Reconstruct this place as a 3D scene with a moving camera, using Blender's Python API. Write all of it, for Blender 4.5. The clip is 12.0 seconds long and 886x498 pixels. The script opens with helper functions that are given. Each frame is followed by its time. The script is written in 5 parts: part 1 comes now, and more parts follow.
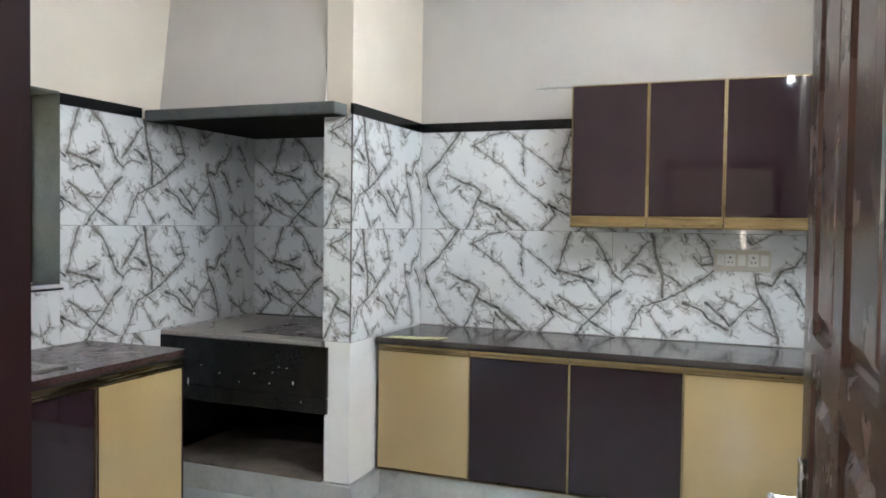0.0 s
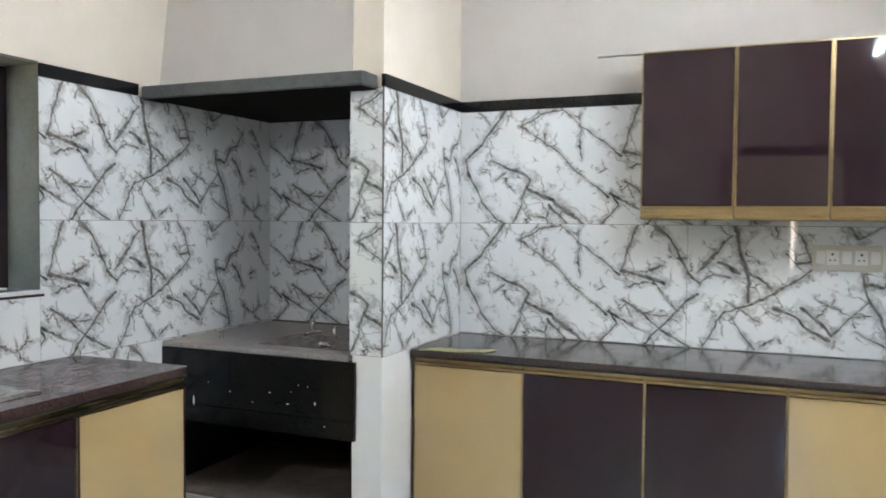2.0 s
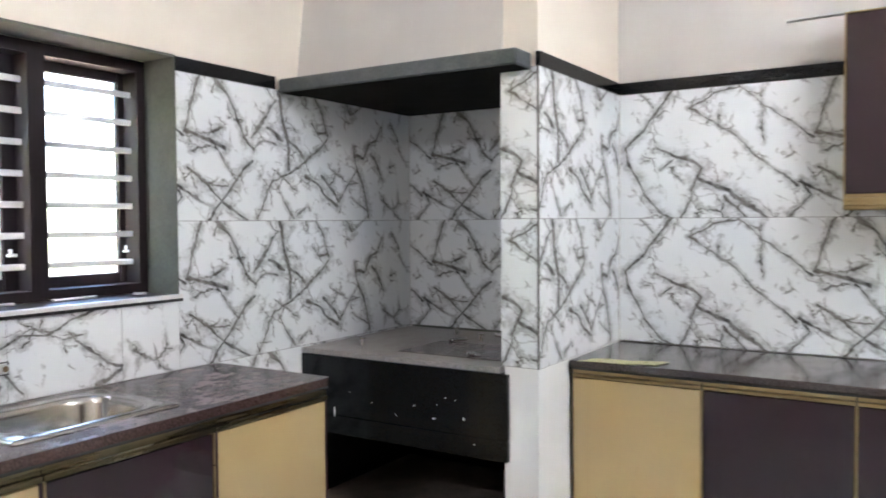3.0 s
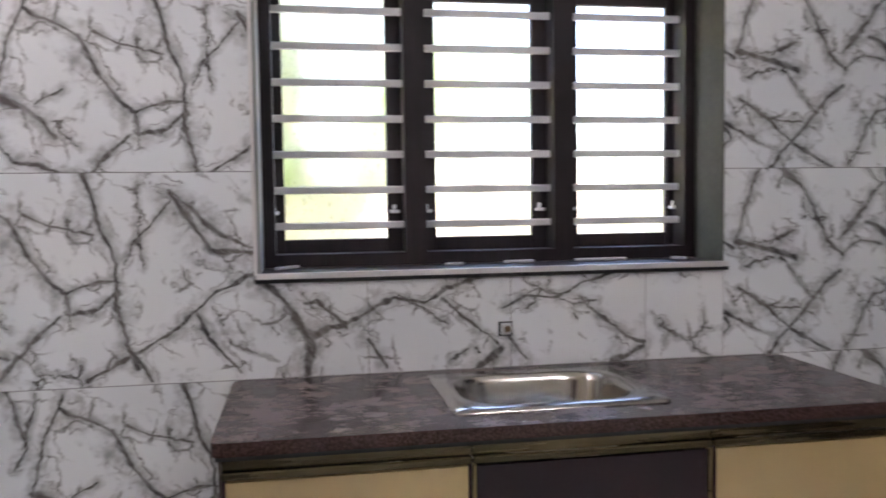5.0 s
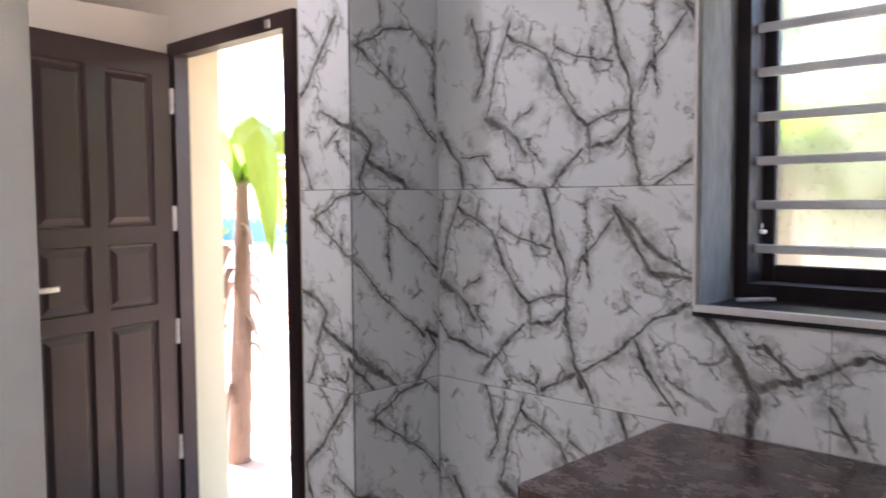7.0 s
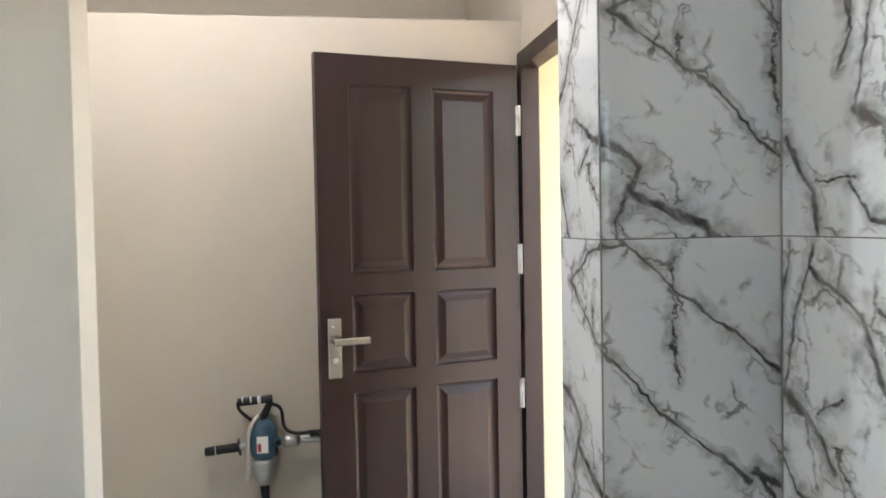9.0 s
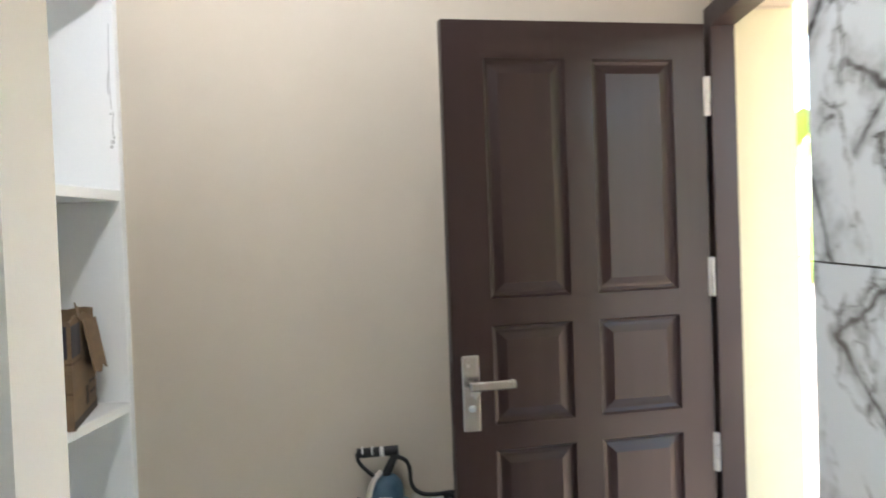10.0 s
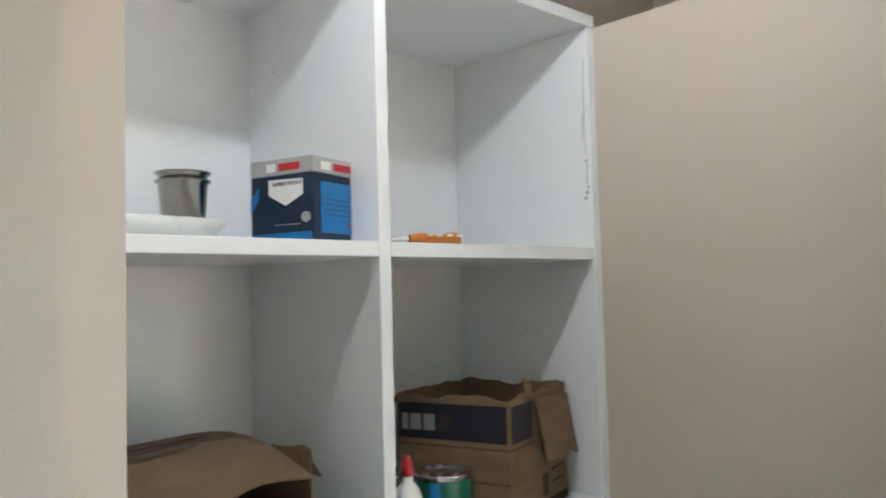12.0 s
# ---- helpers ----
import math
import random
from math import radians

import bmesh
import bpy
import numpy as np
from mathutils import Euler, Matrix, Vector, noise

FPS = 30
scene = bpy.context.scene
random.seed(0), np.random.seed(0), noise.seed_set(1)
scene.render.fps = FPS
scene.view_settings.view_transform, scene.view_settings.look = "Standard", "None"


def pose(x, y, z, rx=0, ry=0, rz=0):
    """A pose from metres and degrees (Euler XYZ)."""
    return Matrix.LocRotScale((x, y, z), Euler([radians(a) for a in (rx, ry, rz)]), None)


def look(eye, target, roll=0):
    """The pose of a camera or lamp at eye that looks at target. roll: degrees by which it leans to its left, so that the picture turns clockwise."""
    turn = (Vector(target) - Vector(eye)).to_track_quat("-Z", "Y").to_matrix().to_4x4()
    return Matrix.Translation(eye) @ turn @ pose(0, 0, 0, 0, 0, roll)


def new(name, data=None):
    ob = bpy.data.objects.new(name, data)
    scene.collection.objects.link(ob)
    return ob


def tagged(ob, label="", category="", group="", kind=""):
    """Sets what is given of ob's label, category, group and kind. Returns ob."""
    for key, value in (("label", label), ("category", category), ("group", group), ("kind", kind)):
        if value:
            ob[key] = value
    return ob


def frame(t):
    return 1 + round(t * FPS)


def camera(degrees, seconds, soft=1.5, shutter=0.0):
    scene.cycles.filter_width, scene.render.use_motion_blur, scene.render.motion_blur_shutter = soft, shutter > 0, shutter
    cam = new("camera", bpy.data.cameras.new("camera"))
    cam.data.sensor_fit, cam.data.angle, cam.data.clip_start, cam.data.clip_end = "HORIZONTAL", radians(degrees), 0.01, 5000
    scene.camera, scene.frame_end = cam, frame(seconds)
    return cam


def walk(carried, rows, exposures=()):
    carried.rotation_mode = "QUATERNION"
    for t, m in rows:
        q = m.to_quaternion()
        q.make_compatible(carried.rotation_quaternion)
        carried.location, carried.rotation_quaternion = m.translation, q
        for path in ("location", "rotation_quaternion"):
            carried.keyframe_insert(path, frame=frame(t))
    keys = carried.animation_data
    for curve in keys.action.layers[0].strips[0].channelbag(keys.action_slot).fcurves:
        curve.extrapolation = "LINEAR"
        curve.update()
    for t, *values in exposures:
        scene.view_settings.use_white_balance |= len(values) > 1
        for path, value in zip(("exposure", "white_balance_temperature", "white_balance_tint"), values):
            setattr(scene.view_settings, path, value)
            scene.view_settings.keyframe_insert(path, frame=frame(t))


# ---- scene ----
cam = camera(58.0, 12.0, soft=1.7, shutter=0.3)
PATH = [
    (0, (0.571, 0.719, 1.538), (-0.169, 2.576, 1.473), 0.8),
    (0.5, (0.509, 0.803, 1.526), (-0.221, 2.664, 1.463), 1),
    (1, (0.447, 0.905, 1.527), (-0.285, 2.765, 1.46), 1),
    (1.5, (0.35, 1.07, 1.521), (-0.404, 2.921, 1.451), 0.7),
    (2, (0.2, 1.277, 1.512), (-0.58, 3.117, 1.441), 0.5),
    (2.5, (0.036, 1.421, 1.5), (-0.841, 3.217, 1.422), 0.2),
    (2.7, (-0.002, 1.473, 1.499), (-0.945, 3.235, 1.423), -0.2),
    (4.3, (-0.311, 2.117, 1.416), (-2.064, 3.132, 1.313), -0.9),
    (4.5, (-0.305, 2.224, 1.414), (-2.124, 3.047, 1.297), -1.9),
    (5, (-0.324, 2.394, 1.403), (-2.292, 2.736, 1.288), -0.8),
    (5.5, (-0.443, 2.565, 1.438), (-2.432, 2.427, 1.282), -1),
    (6, (-0.549, 2.872, 1.458), (-2.43, 2.209, 1.308), -0.9),
    (6.2, (-0.583, 2.967, 1.464), (-2.393, 2.14, 1.319), 0.2),
    (6.5, (-0.665, 3.065, 1.479), (-2.352, 2.02, 1.327), -0.2),
    (7, (-0.839, 3.166, 1.464), (-2.269, 1.787, 1.345), -0.4),
    (7.5, (-1.149, 3.217, 1.502), (-2.2, 1.519, 1.399), 0),
    (7.7, (-1.232, 3.218, 1.503), (-2.145, 1.441, 1.416), 0.4),
    (9.5, (-1.907, 2.466, 1.548), (-2.033, 0.471, 1.485), -1.9),
    (10, (-1.896, 2.175, 1.558), (-1.803, 0.178, 1.509), -2.1),
    (10.2, (-1.89, 2.058, 1.572), (-1.676, 0.07, 1.528), -2.4),
    (10.5, (-1.879, 1.906, 1.596), (-1.485, -0.055, 1.569), -2.8),
    (10.8, (-1.88, 1.769, 1.605), (-1.284, -0.139, 1.634), -2.8),
    (11, (-1.864, 1.688, 1.607), (-1.133, -0.173, 1.684), -2.4),
    (11.2, (-1.853, 1.616, 1.61), (-0.981, -0.179, 1.728), -1.7),
    (11.5, (-1.908, 1.562, 1.622), (-0.79, -0.09, 1.768), -0.9),
    (12, (-2.057, 1.528, 1.606), (-0.603, 0.159, 1.713), -1.5),
]
EXPOSURES = [
    (0.0, 4.6, 6200, 12), (1.0, 4.65, 6050, 10), (1.5, 4.55, 6100, 10), (2.5, 4.97, 6250, 15), (4.5, 4.15, 6550, 18), (5.0, 3.83, 6600, 25), (5.5, 3.82, 6550, 28), (6.0, 3.75, 6600, 29), (6.5, 3.75, 6500, 25), (7.0, 3.65, 6500, 26),
    (7.5, 2.87, 6700, 26), (7.7, 2.72, 6700, 25), (9.5, 4.47, 6350, 10), (10.0, 3.95, 6250, 10), (10.5, 3.7, 6150, 9), (11.0, 3.45, 6150, 12), (11.5, 3.37, 6100, 12), (12.0, 3.32, 6150, 9),
]
walk(cam, [(t, look(eye, target, roll)) for t, eye, target, roll in PATH], EXPOSURES)

# ---- light ----
world = bpy.data.worlds.new("world")
scene.world = world
world.use_nodes = True
wn = world.node_tree.nodes
sky = wn.new("ShaderNodeTexSky")
sky.sky_type = "NISHITA"
sky.sun_disc = False
sky.sun_elevation, sky.sun_rotation = radians(56), radians(170)
world.node_tree.links.new(sky.outputs[0], wn["Background"].inputs[0])
wn["Background"].inputs[1].default_value = 0.15

sun_data = bpy.data.lights.new("sun", "SUN")
sun_data.energy, sun_data.angle, sun_data.color = 5.0, radians(0.5), (1.0, 0.95, 0.86)
sun = new("sun", sun_data)
sun.matrix_world = look((0, 0, 30), (0 - 30 * 0.1, 0 + 30 * 0.66, 0))

TUBE_POWER = 17.0      # emission of the fluorescent tubes
STORE_POWER = 47.0
HALL_FILL_POWER = 3.1


# ---- materials ----
def nodes_of(name):
    m = bpy.data.materials.new(name)
    m.use_nodes = True
    return m, m.node_tree, m.node_tree.nodes["Principled BSDF"]


def add(nt, kind, **values):
    n = nt.nodes.new(kind)
    for key, v in values.items():
        if key in ("operation", "blend_type", "data_type", "feature", "distance", "voronoi_dimensions", "noise_dimensions", "mode"):
            if key == "operation": n.operation = v
            elif key == "blend_type": n.blend_type = v
            elif key == "data_type": n.data_type = v
            elif key == "feature": n.feature = v
            elif key == "voronoi_dimensions": n.voronoi_dimensions = v
            elif key == "noise_dimensions": n.noise_dimensions = v
        else:
            n.inputs[key].default_value = v
    return n


def ramp(nt, source, stops):
    r = nt.nodes.new("ShaderNodeValToRGB")
    e = r.color_ramp.elements
    while len(e) < len(stops):
        e.new(0.5)
    for el, (p, c) in zip(e, stops):
        el.position = p
        el.color = (*c, 1) if len(c) == 3 else (c[0], c[0], c[0], 1)
    nt.links.new(source, r.inputs[0])
    return r.outputs[0]


def mixc(nt, fac, a, b, mode="MIX"):
    n = nt.nodes.new("ShaderNodeMix")
    n.data_type, n.blend_type = "RGBA", mode
    for sock, v in ((n.inputs[0], fac), (n.inputs[6], a), (n.inputs[7], b)):
        if isinstance(v, bpy.types.NodeSocket):
            nt.links.new(v, sock)
        elif isinstance(v, (int, float)):
            sock.default_value = v
        else:
            sock.default_value = (*v, 1)
    return n.outputs[2]


def coords(nt, kind="Object", scale=(1, 1, 1), rot=(0, 0, 0)):
    tc = nt.nodes.new("ShaderNodeTexCoord")
    mp = nt.nodes.new("ShaderNodeMapping")
    mp.inputs["Scale"].default_value = scale
    mp.inputs["Rotation"].default_value = [radians(a) for a in rot]
    nt.links.new(tc.outputs[kind], mp.inputs[0])
    return mp.outputs[0]


def noise_tex(nt, vec, scale, detail=4.0, rough=0.55):
    n = add(nt, "ShaderNodeTexNoise", Scale=scale, Detail=detail, Roughness=rough)
    nt.links.new(vec, n.inputs["Vector"])
    return n


def bump(nt, bsdf, height, strength, distance=0.01):
    b = nt.nodes.new("ShaderNodeBump")
    b.inputs["Strength"].default_value, b.inputs["Distance"].default_value = strength, distance
    nt.links.new(height, b.inputs["Height"])
    nt.links.new(b.outputs[0], bsdf.inputs["Normal"])


def simple(name, a, b, rough=(0.4, 0.6), metal=0.0, scale=6.0, fine=60.0, strength=0.06, coat=0.0, stretch=(1, 1, 1)):
    """A surface of one kind with a blotchy and a fine variation of colour, gloss and relief."""
    m, nt, p = nodes_of(name)
    v = coords(nt, "Object", stretch)
    big, small = noise_tex(nt, v, scale), noise_tex(nt, v, fine, 3.0)
    mixed = nt.nodes.new("ShaderNodeMath")
    mixed.operation = "MULTIPLY_ADD"
    nt.links.new(small.outputs[0], mixed.inputs[0])
    mixed.inputs[1].default_value = 0.35
    half = nt.nodes.new("ShaderNodeMath")
    half.operation = "MULTIPLY"
    half.inputs[1].default_value = 0.65
    nt.links.new(big.outputs[0], half.inputs[0])
    nt.links.new(half.outputs[0], mixed.inputs[2])
    nt.links.new(ramp(nt, mixed.outputs[0], [(0.3, a), (0.7, b)]), p.inputs["Base Color"])
    nt.links.new(ramp(nt, big.outputs[0], [(0.3, (rough[0],)), (0.7, (rough[1],))]), p.inputs["Roughness"])
    p.inputs["Metallic"].default_value = metal
    p.inputs["Coat Weight"].default_value = coat
    p.inputs["Coat Roughness"].default_value = 0.06
    if strength:
        bump(nt, p, small.outputs[0], strength, 0.004)
    return m


# the printed veins of the two tile designs: thickness, then the points along each vein, in metres
VEINS_A = [
    (0.008, (0.26, 0.6), (0.2, 0.53), (0.14, 0.45), (0.03, 0.34)), (0.005, (0.11, 0.59), (0.17, 0.53)), (0.008, (0.03, 0.34), (0.04, 0.27), (0.09, 0.19), (0.13, 0.11), (0.22, 0.01), (0.29, -0.02)), (0.005, (0.33, 0.52), (0.44, 0.57), (0.57, 0.59)),
    (0.005, (0.33, 0.52), (0.44, 0.45), (0.58, 0.34), (0.67, 0.25), (0.81, 0.14)), (0.005, (0.57, 0.59), (0.66, 0.51), (0.73, 0.45), (0.87, 0.35)), (0.01, (0.19, 0.34), (0.26, 0.3), (0.36, 0.26), (0.39, 0.23)), (0.005, (0.2, 0.23), (0.26, 0.28)),
    (0.012, (0.39, 0.23), (0.37, 0.18), (0.52, 0.12), (0.6, 0.05), (0.69, -0.01)), (0.009, (0.5, 0.1), (0.6, -0.01)),
]
VEINS_B = [
    (0.006, (0.37, 0.18), (0.34, 0.09), (0.29, -0.02)), (0.006, (0.96, 0.6), (0.93, 0.53), (0.88, 0.37)), (0.011, (0.88, 0.37), (1.01, 0.34), (1.09, 0.31)), (0.005, (1.01, 0.36), (1.08, 0.4)),
    (0.004, (1.04, 0.31), (1.15, 0.18)), (0.007, (0.89, 0.22), (0.99, 0.16), (1.06, 0.09), (1.22, 0.0)), (0.004, (0.99, 0.16), (1.1, 0.15)), (0.008, (1.0, 0.0), (1.08, 0.1), (1.16, 0.18), (1.25, 0.27)),
    (0.005, (0.82, 0.17), (0.86, 0.1), (0.77, -0.01)), (0.005, (0.82, 0.16), (0.94, 0.1)), (0.009, (1.04, 0.6), (1.1, 0.55), (1.16, 0.47), (1.2, 0.37), (1.26, 0.32)), (0.004, (1.25, 0.32), (1.32, 0.37), (1.4, 0.35)),
]
VEINS_C = [
    (0.006, (1.25, 0.37), (1.32, 0.46), (1.41, 0.55)), (0.005, (1.34, 0.6), (1.41, 0.54)), (0.015, (1.42, 0.6), (1.44, 0.5), (1.47, 0.4), (1.49, 0.24)), (0.012, (1.47, 0.38), (1.58, 0.31)),
    (0.008, (1.34, 0.43), (1.44, 0.37)), (0.007, (1.28, 0.01), (1.34, 0.13), (1.38, 0.18), (1.53, 0.24), (1.62, 0.3), (1.76, 0.4)), (0.005, (1.4, 0.17), (1.45, 0.09), (1.51, 0.01)), (0.007, (1.67, 0.6), (1.71, 0.55), (1.74, 0.48), (1.76, 0.42)),
    (0.006, (1.65, 0.47), (1.69, 0.43), (1.75, 0.43)), (0.011, (1.6, 0.21), (1.68, 0.18), (1.76, 0.11), (1.83, 0.07)), (0.008, (1.72, 0.22), (1.8, 0.15), (1.84, 0.09)),
]
VEINS_D = [
    (0.005, (1.84, 0.09), (1.91, 0.17), (2.0, 0.26)), (0.011, (1.9, 0.61), (1.94, 0.55)), (0.004, (1.94, 0.54), (2.09, 0.62)), (0.009, (1.97, 0.37), (1.98, 0.29), (2.04, 0.2), (2.08, 0.07), (2.09, 0.02)),
    (0.008, (1.98, 0.33), (2.06, 0.32), (2.1, 0.4)), (0.007, (2.12, 0.36), (2.17, 0.3), (2.21, 0.22)), (0.007, (2.1, 0.4), (2.16, 0.43), (2.21, 0.5)), (0.005, (1.94, 0.12), (2.01, 0.08), (2.08, 0.05)),
]
WEST_VEINS_A = [
    (0.006, (0.19, 0.59), (0.17, 0.53), (0.13, 0.44), (0.1, 0.31)), (0.009, (0.18, 0.55), (0.25, 0.51), (0.31, 0.48), (0.34, 0.42), (0.37, 0.36), (0.42, 0.29), (0.46, 0.26)), (0.012, (0.1, 0.31), (0.15, 0.29), (0.22, 0.24), (0.25, 0.2)), (0.006, (0.2, 0.29), (0.27, 0.33)),
    (0.006, (0.09, 0.19), (0.14, 0.13), (0.3, 0.09)), (0.008, (0.52, 0.6), (0.54, 0.52), (0.56, 0.44), (0.59, 0.35), (0.6, 0.19), (0.64, 0.04)), (0.006, (0.46, 0.26), (0.52, 0.29), (0.6, 0.3)), (0.007, (0.46, 0.26), (0.47, 0.2), (0.53, 0.21), (0.59, 0.26)),
    (0.008, (0.44, 0.2), (0.38, 0.14), (0.32, 0.09), (0.28, 0.03)),
]
WEST_VEINS_B = [
    (0.004, (0.35, 0.49), (0.42, 0.46), (0.54, 0.43)), (0.005, (0.61, 0.35), (0.67, 0.43), (0.74, 0.51)), (0.009, (0.74, 0.54), (0.87, 0.43), (0.98, 0.38)), (0.013, (0.74, 0.53), (0.8, 0.45), (0.85, 0.38), (0.98, 0.37)),
    (0.007, (0.51, 0.02), (0.63, 0.08), (0.76, 0.16), (0.86, 0.26), (0.99, 0.32)), (0.006, (0.81, 0.2), (0.84, 0.13), (0.92, 0.02)), (0.008, (0.62, 0.11), (0.68, 0.01)), (0.01, (-0.09, 0.28), (-0.05, 0.22), (-0.01, 0.18), (0.01, 0.08), (0.03, 0.0)),
    (0.004, (-0.0, 0.2), (0.1, 0.2)), (0.006, (0.06, 0.38), (0.09, 0.44), (0.04, 0.61)), (0.005, (0.08, 0.44), (0.12, 0.59)),
]
WEST_VEINS_C = [
    (0.016, (0.98, 0.29), (1.06, 0.22), (1.1, 0.14), (1.13, 0.08), (1.11, 0.0)), (0.008, (1.11, 0.22), (1.15, 0.22), (1.23, 0.15)), (0.007, (1.12, 0.11), (1.23, 0.16), (1.38, 0.22), (1.47, 0.21), (1.56, 0.26), (1.64, 0.28)), (0.006, (1.52, 0.22), (1.59, 0.15), (1.69, 0.07)),
    (0.011, (1.7, 0.06), (1.63, 0.0)), (0.008, (1.73, 0.09), (1.78, 0.02)), (0.008, (1.29, 0.1), (1.35, 0.02)), (0.006, (1.7, 0.18), (1.78, 0.22), (1.87, 0.21), (1.96, 0.25), (2.07, 0.28)),
    (0.006, (1.95, 0.21), (2.02, 0.14), (2.12, 0.07), (2.16, 0.06)), (0.011, (2.15, 0.05), (2.06, 0.0)), (0.006, (1.0, 0.59), (1.06, 0.49), (1.14, 0.43), (1.16, 0.35)),
]
WEST_VEINS_D = [
    (0.007, (1.16, 0.59), (1.25, 0.51), (1.36, 0.39)), (0.006, (1.25, 0.33), (1.36, 0.39), (1.47, 0.53)),
]


def marble_tile(name, veins):
    """Glazed white tile printed with dark branching veins along the given lines."""
    m, nt, p = nodes_of(name)
    uv = nt.nodes.new("ShaderNodeUVMap")
    base = uv.outputs[0]
    warp = noise_tex(nt, base, 7.0, 3.0, 0.6)
    fine = noise_tex(nt, base, 24.0, 3.0, 0.65)
    crisp = noise_tex(nt, base, 80.0, 2.0, 0.6)

    def moved(src, n, amount):
        s = nt.nodes.new("ShaderNodeVectorMath"); s.operation = "SUBTRACT"
        nt.links.new(n.outputs["Color"], s.inputs[0]); s.inputs[1].default_value = (0.5, 0.5, 0.5)
        k = nt.nodes.new("ShaderNodeVectorMath"); k.operation = "MULTIPLY"
        nt.links.new(s.outputs[0], k.inputs[0]); k.inputs[1].default_value = (amount, amount, 0)
        a = nt.nodes.new("ShaderNodeVectorMath"); a.operation = "ADD"
        nt.links.new(src, a.inputs[0]); nt.links.new(k.outputs[0], a.inputs[1])
        return a.outputs[0]

    def mapped(src, scale, rot, shift=(0, 0, 0)):
        mp = nt.nodes.new("ShaderNodeMapping")
        mp.vector_type = "TEXTURE"
        mp.inputs["Scale"].default_value, mp.inputs["Rotation"].default_value = scale, (0, 0, rot)
        mp.inputs["Location"].default_value = shift
        nt.links.new(src, mp.inputs[0])
        return mp.outputs[0]

    def math2(op, a, b):
        n = nt.nodes.new("ShaderNodeMath"); n.operation = op
        for sock, v in zip(n.inputs, (a, b)):
            if isinstance(v, bpy.types.NodeSocket): nt.links.new(v, sock)
            else: sock.default_value = v
        return n.outputs[0]

    def vec2(op, a, b, out=0):
        n = nt.nodes.new("ShaderNodeVectorMath"); n.operation = op
        for sock, v in zip(n.inputs, (a, b)):
            if isinstance(v, bpy.types.NodeSocket): nt.links.new(v, sock)
            else: sock.default_value = v
        return n.outputs[out]

    def ranged(src, lo, hi, out_lo, out_hi, smooth=False):
        r = nt.nodes.new("ShaderNodeMapRange")
        if smooth: r.interpolation_type = "SMOOTHSTEP"
        nt.links.new(src, r.inputs["Value"])
        for key, v in (("From Min", lo), ("From Max", hi), ("To Min", out_lo), ("To Max", out_hi)):
            r.inputs[key].default_value = v
        return r.outputs[0]

    w = moved(moved(moved(base, warp, 0.045), fine, 0.015), crisp, 0.0035)
    near = None
    for vein in veins:
        size = vein[0]
        for a, b in zip(vein[1:], vein[2:]):
            length = math.hypot(b[0] - a[0], b[1] - a[1])
            src = w
            if near is not None:          # one vein after another keeps the shader's stack small
                n = nt.nodes.new("ShaderNodeVectorMath"); n.operation = "MULTIPLY_ADD"
                nt.links.new(near, n.inputs[0]); n.inputs[1].default_value = (0, 0, 0); nt.links.new(w, n.inputs[2])
                src = n.outputs[0]
            q = mapped(src, (size, size, 1), math.atan2(b[1] - a[1], b[0] - a[0]), (a[0], a[1], 0))
            c = vec2("MAXIMUM", vec2("MINIMUM", q, (length / size, 0, 0)), (0, 0, 0))
            d = vec2("DISTANCE", q, c, 1)
            near = d if near is None else math2("MINIMUM", near, d)
    vary = noise_tex(nt, base, 11.0, 3.0, 0.6)
    fibre = noise_tex(nt, mapped(w, (0.10, 0.016, 1), radians(-48)), 1.0, 4.0, 0.7)
    mottle = noise_tex(nt, w, 24.0, 3.0, 0.6)

    def cells(scale, stretch, turn, wander):
        v = nt.nodes.new("ShaderNodeTexVoronoi")
        v.feature, v.voronoi_dimensions = "DISTANCE_TO_EDGE", "2D"
        v.inputs["Scale"].default_value = scale
        nt.links.new(mapped(moved(moved(w, fine, wander), crisp, wander * 0.3), (stretch, 1.0, 1), radians(turn)), v.inputs["Vector"])
        return v.outputs["Distance"]

    # fainter veins that join the others, in patches
    gap = ranged(noise_tex(nt, base, 3.6, 2.0).outputs[0], 0.45, 0.57, 9.0, 0.0)
    near = math2("MINIMUM", near, math2("ADD", math2("MULTIPLY", cells(5.2, 1.5, -42, 0.04), 48.0), gap))
    # thickness swells and thins along the vein
    near = math2("MULTIPLY", near, ranged(vary.outputs[0], 0.34, 0.66, 1.5, 0.34))
    core = ranged(near, 0.25, 1.25, 1.0, 0.0, True)
    core = math2("MULTIPLY", core, ranged(fibre.outputs[0], 0.26, 0.54, 0.6, 1.0))
    halo = math2("MULTIPLY", ranged(near, 0.4, 5.2, 0.66, 0.0, True), ranged(mottle.outputs[0], 0.38, 0.64, 0.20, 1.0))
    # a second strand that runs beside the vein here and there
    off = math2("ABSOLUTE", math2("SUBTRACT", near, 2.7), 0.0)
    strand = math2("MULTIPLY", ranged(off, 0.0, 0.6, 0.62, 0.0, True), ranged(noise_tex(nt, base, 8.0, 2.0).outputs[0], 0.48, 0.56, 0.0, 1.0))
    # fine twigs that branch off
    twig = math2("MULTIPLY", ranged(cells(13.0, 1.8, -40, 0.03), 0.01, 0.065, 1.0, 0.0, True), ranged(near, 3.0, 10.0, 1.0, 0.0))
    twig = math2("MULTIPLY", twig, ranged(noise_tex(nt, base, 9.0, 2.0).outputs[0], 0.46, 0.55, 0.0, 0.85))
